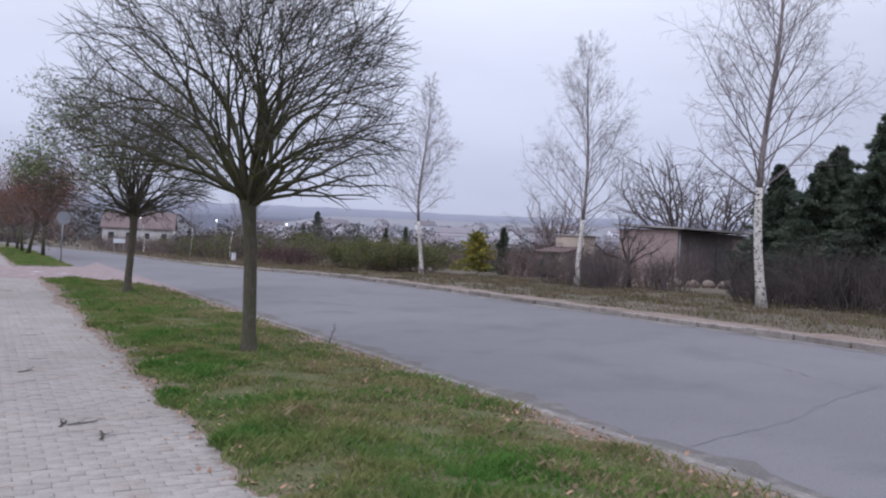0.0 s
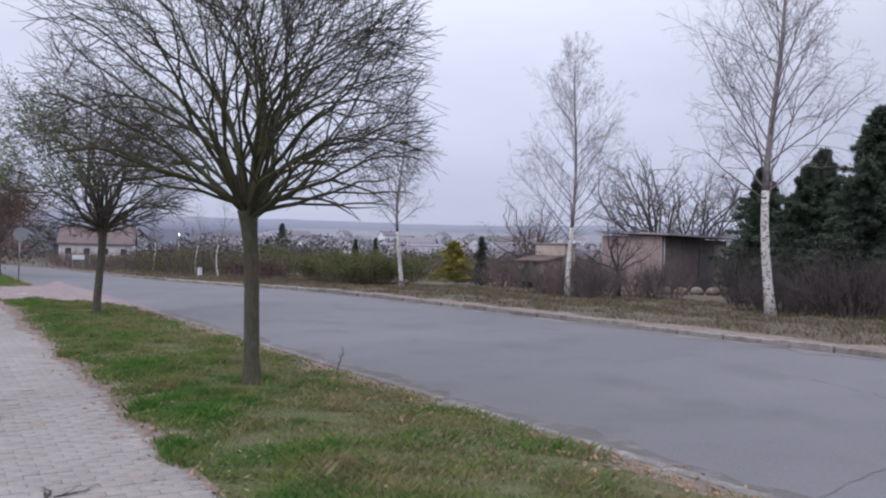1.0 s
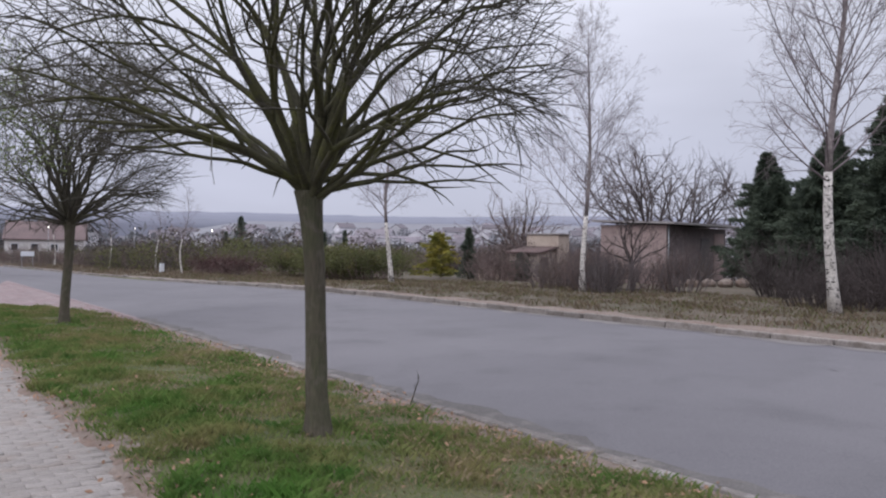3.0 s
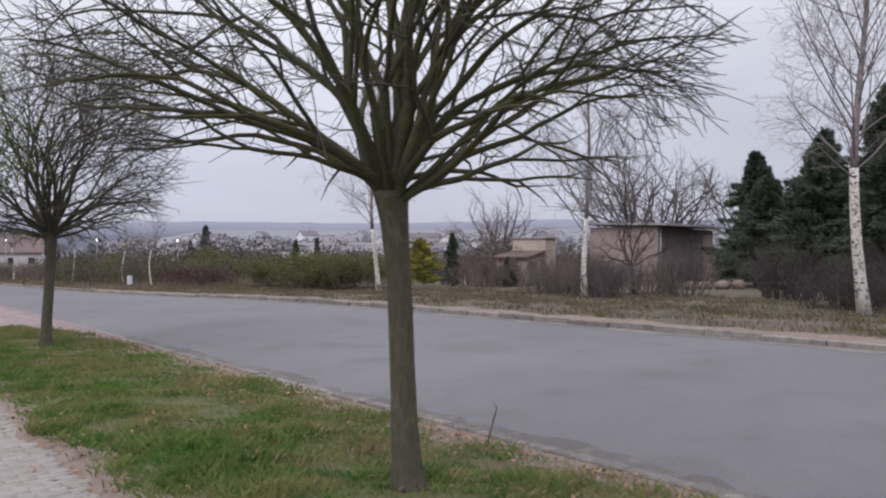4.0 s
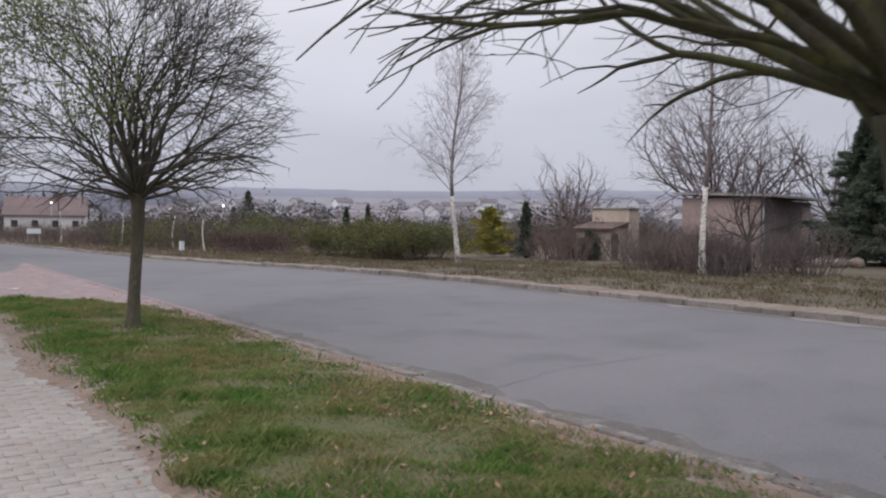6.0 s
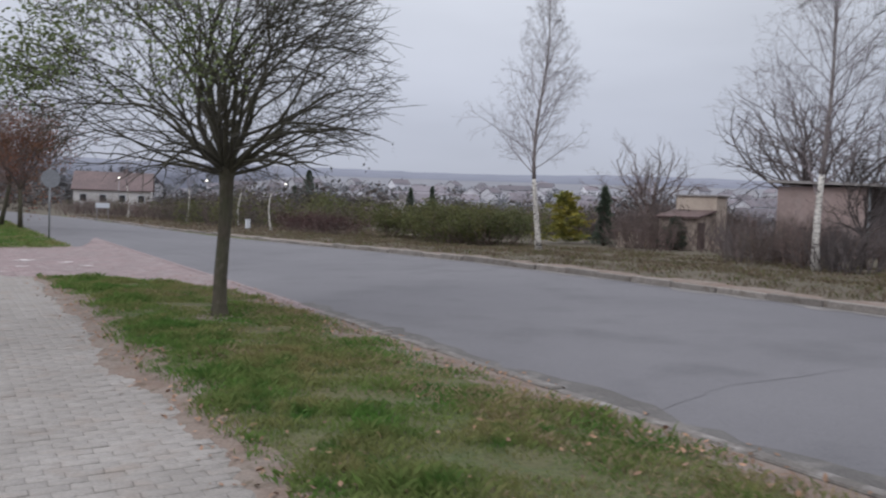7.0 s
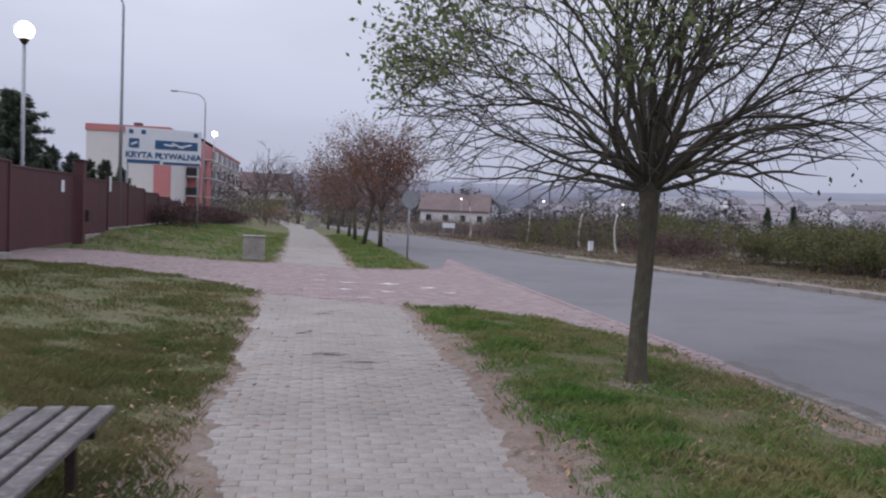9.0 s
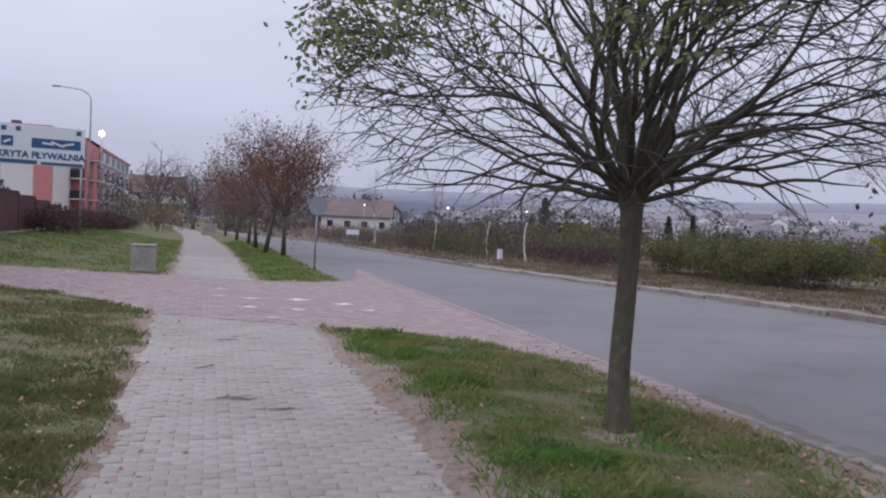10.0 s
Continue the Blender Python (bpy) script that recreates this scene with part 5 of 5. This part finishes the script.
# sandy grit along the street's edges
def grit_strip(name, x_of, w, y0, y1, lift, mat, label, seed, wav=0.12):
    ys = np.arange(y0, y1, 0.25)
    a = x_of(ys) - w * (0.6 + 0.4 * smooth_noise(ys * 1.3, ys * 0 + seed, 1.0)) - wav * smooth_noise(ys * 3.1, ys * 0 + seed, 0.6)
    b = x_of(ys) + 0.02 * np.ones_like(ys)
    v = np.concatenate([np.stack([b, ys, base(b, ys) + lift], 1), np.stack([a, ys, base(a, ys) + lift], 1)])
    n = len(ys)
    i = np.arange(n - 1)
    return tagged(new(name, quads(name, v, np.stack([i, i + 1, i + n + 1, i + n], 1), mat)), label, "grit", kind="stuff")


grit_strip("kerb_grit", lambda y: FAR_EDGE + bend(y) - 0.0, 0.35, -2, 80, 0.005, M_DUST, "pale sandy grit washed against the far kerb", 2.0)
grit_strip("gutter_grit", lambda y: NEAR_EDGE + 0.05 + 0 * y, -0.40, -2, 22, 0.005, M_GUTTER, "dark gritty silt in the gutter", 5.0)


def crack(points, label, width=0.0035):
    """A tar-dark crack in the asphalt."""
    v, f = [], []
    cr = random.Random(int(points[0][1] * 10))
    pts = []
    for (x0, y0), (x1, y1) in zip(points, points[1:]):
        m = max(2, int(math.hypot(x1 - x0, y1 - y0) / 0.15))
        pts += [(x0 + (x1 - x0) * i / m + 0.02 * cr.gauss(0, 1), y0 + (y1 - y0) * i / m + 0.02 * cr.gauss(0, 1)) for i in range(m)]
    for x, y in pts:
        w = width * (0.5 + cr.random())
        v += [(x, y - w, float(base(x, y)) + 0.004), (x, y + w, float(base(x, y)) + 0.004)]
    f = [(2 * i, 2 * i + 2, 2 * i + 3, 2 * i + 1) for i in range(len(pts) - 1)]
    return tagged(new("road_crack", mesh_of("road_crack", v, f, M_CRACK)), label, "crack", "cracks in the street", "structure")


M_CRACK = material("tar_crack", (0.115, 0.11, 0.118), (0.13, 0.125, 0.133), grain=50, stain=3, bump=0.2)
crack([(4.7, 4.5), (5.5, 4.62), (6.5, 4.8), (7.6, 5.2), (8.8, 5.4)], "thin dark crack across the asphalt")
crack([(8.2, 5.0), (8.9, 7.0), (9.4, 9.5), (9.5, 12.0)], "dark tarred seam along the asphalt", 0.014)
crack([(4.7, 14.6), (6.0, 14.9), (7.8, 14.7)], "thin dark crack across the asphalt", 0.004)
crack([(7.9, 17.0), (8.0, 24.0), (7.7, 33.0)], "faint dark seam along the asphalt", 0.006)

# pavers of the footway: running bond across the path
PW, PL, GAP = 0.2, 0.1, 0.004


def paver_arrays(cx, cy, cz, sx, sy, jit, seed):
    """Bevelled paver tops with their sides, as arrays."""
    n = len(cx)
    r = np.random.RandomState(seed)
    dz = r.normal(0, jit, n)
    tx, ty = r.normal(0, 0.006, n), r.normal(0, 0.006, n)
    b = 0.004
    hx, hy = sx / 2, sy / 2
    ring = [(-hx, -hy, -0.02), (hx, -hy, -0.02), (hx, hy, -0.02), (-hx, hy, -0.02), (-hx, -hy, -b), (hx, -hy, -b), (hx, hy, -b), (-hx, hy, -b), (-hx + b, -hy + b, 0), (hx - b, -hy + b, 0), (hx - b, hy - b, 0), (-hx + b, hy - b, 0)]
    o = np.array(ring)
    v = np.stack([cx, cy, cz + dz], 1)[:, None, :] + o[None]
    v[:, :, 2] += o[None, :, 0] * tx[:, None] + o[None, :, 1] * ty[:, None]
    f = np.array([(0, 1, 5, 4), (1, 2, 6, 5), (2, 3, 7, 6), (3, 0, 4, 7), (4, 5, 9, 8), (5, 6, 10, 9), (6, 7, 11, 10), (7, 4, 8, 11), (8, 9, 10, 11)])
    return v.reshape(-1, 3), (np.arange(n)[:, None, None] * 12 + f[None]).reshape(-1, 4)


pr = np.random.RandomState(8)
px, py = [], []
row = 0
yy = 2.0
while yy < 36.2:
    off = 0.1 if row % 2 else 0.0
    for xx in np.arange(-0.9 + off, 1.44, PW):
        px.append(xx), py.append(yy)
    yy += PL
    row += 1
px, py = np.array(px), np.array(py)
on_drive = (py > np.interp(px, DRIVE_X, DRIVE_LO) - 0.05) & (py < np.interp(px, DRIVE_X, DRIVE_HI) + 0.05)
missing = (np.hypot((px - 0.1) / 0.2, (py - 21.95) / 0.07) < 1) | (np.hypot((px - 0.47) / 0.13, (py - 21.5) / 0.06) < 1) | (np.hypot((px - 0.1) / 0.13, (py - 25.4) / 0.07) < 1) | (np.hypot((px - 0.65) / 0.12, (py - 6.5) / 0.05) < 1)
keep = ~on_drive & ~missing
px, py = px[keep], py[keep]
single = (py > 16.1) & (py < 18.55) & (px > -0.75) & (px < 1.3)
rest = ~single
v, f = paver_arrays(px[rest], py[rest], base(px[rest], py[rest]) + 0.006, PW - GAP, PL - GAP, 0.0022, 3)
tagged(part("pavers", quads("pavers", v, f, M_PAVER), M_PAVER, footway), "worn grey concrete pavers", kind="stuff")
v, f = paver_arrays(np.zeros(1), np.zeros(1), np.zeros(1), PW - GAP, PL - GAP, 0.0, 5)
paver = quads("paver", v, f, M_PAVER)
pq = random.Random(6)
for x, y in list(zip(px[single], py[single]))[:300]:
    part("paver", paver, M_PAVER, footway, at=pose(x, y, 0.006 + 0.0022 * pq.gauss(0, 1), 0.4 * pq.gauss(0, 1), 0.4 * pq.gauss(0, 1), 0.5 * pq.gauss(0, 1)))
left = list(zip(px[single], py[single]))[300:]
if left:
    lx, ly = np.array([p[0] for p in left]), np.array([p[1] for p in left])
    v, f = paver_arrays(lx, ly, base(lx, ly) + 0.006, PW - GAP, PL - GAP, 0.0022, 4)
    tagged(part("pavers", quads("pavers", v, f, M_PAVER), M_PAVER, footway), "worn grey concrete pavers", kind="stuff")
# the footway past the driveway
gx, gy = np.meshgrid(np.arange(-0.85, 1.0, PW), np.arange(36.4, 52, PL))
gx = gx + (np.arange(gx.shape[0])[:, None] % 2) * 0.1
gx, gy = gx.ravel(), gy.ravel()
gx = gx + bend(gy)
v, f = paver_arrays(gx, gy, base(gx, gy) + 0.006, PW - GAP, PL - GAP, 0.002, 7)
tagged(part("pavers", quads("pavers", v, f, M_PAVER), M_PAVER, footway), "worn grey concrete pavers", kind="stuff")
# red pavers of the driveway
gx, gy = np.meshgrid(np.arange(-7.4, 4.6, PW), np.arange(21.5, 39, PL))
gx = gx + (np.arange(gx.shape[0])[:, None] % 2) * 0.1
gx, gy = gx.ravel(), gy.ravel()
ok = (gy > np.interp(gx, DRIVE_X, DRIVE_LO)) & (gy < np.interp(gx, DRIVE_X, DRIVE_HI))
gx, gy = gx[ok], gy[ok]
v, f = paver_arrays(gx, gy, base(gx, gy) + 0.016, PW - GAP, PL - GAP, 0.002, 9)
tagged(part("red_pavers", quads("red_pavers", v, f, M_RED), M_RED, drive), "faded red concrete pavers", kind="stuff")
# paint spilled on the driveway
M_PAINT = material("spilled_paint", (0.66, 0.62, 0.62), (0.55, 0.5, 0.5), grain=30, stain=5, bump=0.1)
for k, (x, y, w) in enumerate(((0.1, 31.1, 0.2), (0.7, 30.7, 0.26), (0.6, 29.2, 0.2), (1.6, 30.6, 0.3), (2.4, 29.9, 0.24), (2.7, 28.9, 0.2), (0.9, 27.7, 0.16), (0.2, 32.6, 0.18), (1.4, 28.9, 0.2))):
    pts = [(x + w * (0.6 + 0.4 * math.sin(a * 3 + k)) * math.cos(a), y + 0.55 * w * (0.7 + 0.3 * math.cos(a * 2 + k)) * math.sin(a), 0.0225) for a in [i * 0.5236 for i in range(12)]]
    tagged(new("paint_spot", mesh_of("paint_spot", pts, [tuple(range(12))], M_PAINT)), "pale spot of paint on the red pavers", "paint spot", "paint spots on the driveway", "structure")


def grass(name, count, x0, x1, y0, y1, h0, h1, w, mat, label, seed, clump=1.0, test=None, category="grass"):
    """Bent blades of grass, two triangles each."""
    r = np.random.RandomState(seed)
    x, y = x0 + (x1 - x0) * r.rand(count), y0 + (y1 - y0) * r.rand(count)
    ok = (paved(x, y) > 0.02 + trodden(x, y) * (0.35 + 0.95 * r.rand(count)) * (x < 5))
    tuft = smooth_noise(x, y, 0.28) * 0.6 + smooth_noise(x + 9, y, 0.9) * 0.6
    ok &= r.rand(count) < np.clip(0.75 + clump * 0.5 * tuft, 0.05, 1)
    if test is not None:
        ok &= test(x, y, r)
    x, y, tuft = x[ok], y[ok], tuft[ok]
    n = len(x)
    z = land(x, y) - 0.01
    h = (h0 + (h1 - h0) * r.rand(n)) * np.clip(0.85 + 0.65 * tuft, 0.35, 1.9)
    a = r.rand(n) * 6.283
    lean = h * (0.25 + 0.8 * r.rand(n))
    dx, dy = np.cos(a), np.sin(a)
    ww = w * (0.6 + 0.8 * r.rand(n))
    p = np.stack([x, y, z], 1)
    side = np.stack([-dy * ww, dx * ww, 0 * x], 1)
    mid = p + np.stack([dx * lean * 0.35, dy * lean * 0.35, h * 0.65], 1)
    tip = p + np.stack([dx * lean, dy * lean, h], 1)
    v = np.stack([p - side, p + side, mid + side * 0.8, tip], 1).reshape(-1, 3)
    i = np.arange(n)[:, None] * 4
    return tagged(new(name, quads(name, v, np.concatenate([i, i + 1, i + 2, i + 3], 1), mat)), label, category, kind="stuff")


grass("verge_grass", 250000, 1.4, 4.6, 1.5, 27.2, 0.03, 0.085, 0.0042, M_GRASS, "green verge grass with dry tufts", 1)
grass("verge_grass", 26000, 0.6, 3.6, 34.5, 62, 0.05, 0.11, 0.012, M_GRASS, "green verge grass past the driveway", 2)
grass("lawn_grass", 110000, -4.2, -0.3, 15.0, 22.5, 0.03, 0.07, 0.0032, M_LAWN, "patchy lawn grass beside the bench", 31)
grass("lawn_grass", 90000, -6.7, -0.3, 15.0, 32.0, 0.03, 0.08, 0.0055, M_LAWN, "patchy lawn grass beside the footway", 3)
grass("lawn_grass", 40000, -6.7, -0.8, 35.5, 62, 0.04, 0.09, 0.012, M_GRASS, "lawn grass past the driveway", 4)
grass("verge_tufts", 40000, 1.5, 4.3, 2.0, 26.5, 0.06, 0.13, 0.0045, M_GRASS, "taller dark green tufts in the verge", 41, 1.0, lambda x, y, r: smooth_noise(x + 5, y * 0.8, 0.45) > 0.45)
grass("dry_grass", 52000, 3.2, 4.55, 2.0, 26.0, 0.03, 0.08, 0.004, M_DRY, "dry straw-coloured grass along the kerb", 5)
grass("dry_grass", 52000, 1.4, 4.4, 2.0, 26.0, 0.03, 0.09, 0.004, M_DRY, "dry straw-coloured grass in the verge", 15, 1.0, lambda x, y, r: smooth_noise(x * 0.8 + 4, y, 0.8) > 0.0 + 0.4 * r.rand(len(x)) + 0.45 * step(10, 17, y))
grass("dry_grass", 8000, -6.0, -0.95, 15.0, 31.0, 0.03, 0.08, 0.005, M_DRY, "dry straw-coloured grass in the lawn", 16, 1.0, lambda x, y, r: smooth_noise(x * 0.8 + 4, y, 0.8) > 0.25 + 0.3 * r.rand(len(x)))
grass("rough_grass", 70000, 12.05, 21.0, 4, 50, 0.03, 0.11, 0.009, M_ROUGH, "rough brown grass on the far verge", 6)
grass("rough_grass", 18000, 12.0, 21.0, 4, 50, 0.03, 0.1, 0.012, M_LAWN, "thin green grass on the far verge", 7)
grass("rough_grass", 20000, 9.0, 24.0, 50, 90, 0.06, 0.16, 0.025, M_ROUGH, "rough brown grass on the far verge", 8)


def litter(name, count, x0, x1, y0, y1, size, mat, label, seed, test):
    r = np.random.RandomState(seed)
    x, y = x0 + (x1 - x0) * r.rand(count), y0 + (y1 - y0) * r.rand(count)
    ok = test(x, y, r)
    x, y = x[ok], y[ok]
    n = len(x)
    d = paved(x, y)
    z = np.where(d > 0.12, land(x, y) + 0.03, np.maximum(land(x, y), base(x, y)) + 0.014)
    a = r.rand(n) * 6.283
    s = size * (0.5 + r.rand(n))
    t, u = np.stack([np.cos(a), np.sin(a), 0.35 * r.normal(size=n)], 1), np.stack([-np.sin(a), np.cos(a), 0.35 * r.normal(size=n)], 1)
    c = np.stack([x, y, z], 1)
    v = np.stack([c - t * s[:, None], c - u * s[:, None] * 0.5, c + t * s[:, None], c + u * s[:, None] * 0.5], 1).reshape(-1, 3)
    i = np.arange(n)[:, None] * 4
    return tagged(new(name, quads(name, v, np.concatenate([i, i + 1, i + 2, i + 3], 1), mat)), label, "fallen leaves", kind="stuff")


litter("fallen_leaves", 24000, 1.2, 4.7, 2, 26.5, 0.022, M_DRYLEAF, "brown fallen leaves gathered along the kerb and path edge", 21, lambda x, y, r: r.rand(len(x)) < 0.7 * np.exp(-np.abs(x - 4.2) / 0.45) * (0.4 + 0.6 * smooth_noise(x, y, 0.9)) + 0.5 * np.exp(-np.abs(x - 1.55) / 0.18) + 0.02)
litter("fallen_leaves", 3000, -2.4, -0.2, 14.5, 28.5, 0.022, M_DRYLEAF, "brown leaves and crumbs trodden into the path edge", 22, lambda x, y, r: r.rand(len(x)) < np.exp(-np.abs(x + 1.05) / 0.25) + 0.03)

# a broken sapling by the kerb
sap = Wood()
sr = random.Random(2)
sap.grow(sr, Vector((0, 0, 0)), Vector((0.1, 0, 1)), 0.32, 0.009, 1, [(1, 0, 0, 0, 0, 0, 0), (5, 0.1, 0.02, 4, 40, 0.5, 0.4), (4, 0.12, 0.05, 0, 40, 0.5, 0)])
sapling = new("sapling", sap.mesh("sapling", M_TWIG))
sapling.matrix_basis = pose(4.3, 10.75, float(land(4.3, 10.75)) - 0.02)
tagged(sapling, "small bare broken sapling beside the kerb", "sapling")
# twigs and leaf clumps on the footway
for tx, ty, ta in ((0.61, 6.75, 20), (0.55, 6.7, 60), (0.78, 6.2, 80), (0.36, 9.35, 50), (0.0, 21.95, 5), (0.12, 21.92, -12), (0.42, 21.5, 10), (0.05, 25.4, 0), (0.22, 25.65, 15), (-0.2, 23.4, 30)):
    tw = Wood()
    tw.grow(sr, Vector((0, 0, 0)), Vector((1, 0.1, 0.03)), 0.22, 0.013, 1, [(1, 0, 0, 0, 0, 0, 0), (4, 0.12, 0, 6, 35, 0.6, 0.1), (3, 0.12, 0, 0, 40, 0.5, 0)])
    tw.v = [Vector((p.x, p.y, max(0.0, 0.35 * p.z))) for p in tw.v]
    ob = new("fallen_twig", tw.mesh("fallen_twig", M_TWIG))
    ob.matrix_basis = pose(tx, ty, 0.012, 0, 0, ta)
    tagged(ob, "dark fallen twig on the grey pavers", "twig", "fallen twigs on the footway")
# crumpled paper beside the bench
bm = bmesh.new()
bmesh.ops.create_icosphere(bm, subdivisions=2, radius=0.045)
for vv in bm.verts:
    vv.co *= 1 + 0.6 * noise.noise(vv.co * 40)
ob = part("crumpled_paper", bm, M_BANNER)
ob.matrix_basis = pose(-0.98, 15.95, float(land(-0.98, 15.95)) + 0.03)
tagged(ob, "crumpled white paper on the soil beside a bench", "litter")
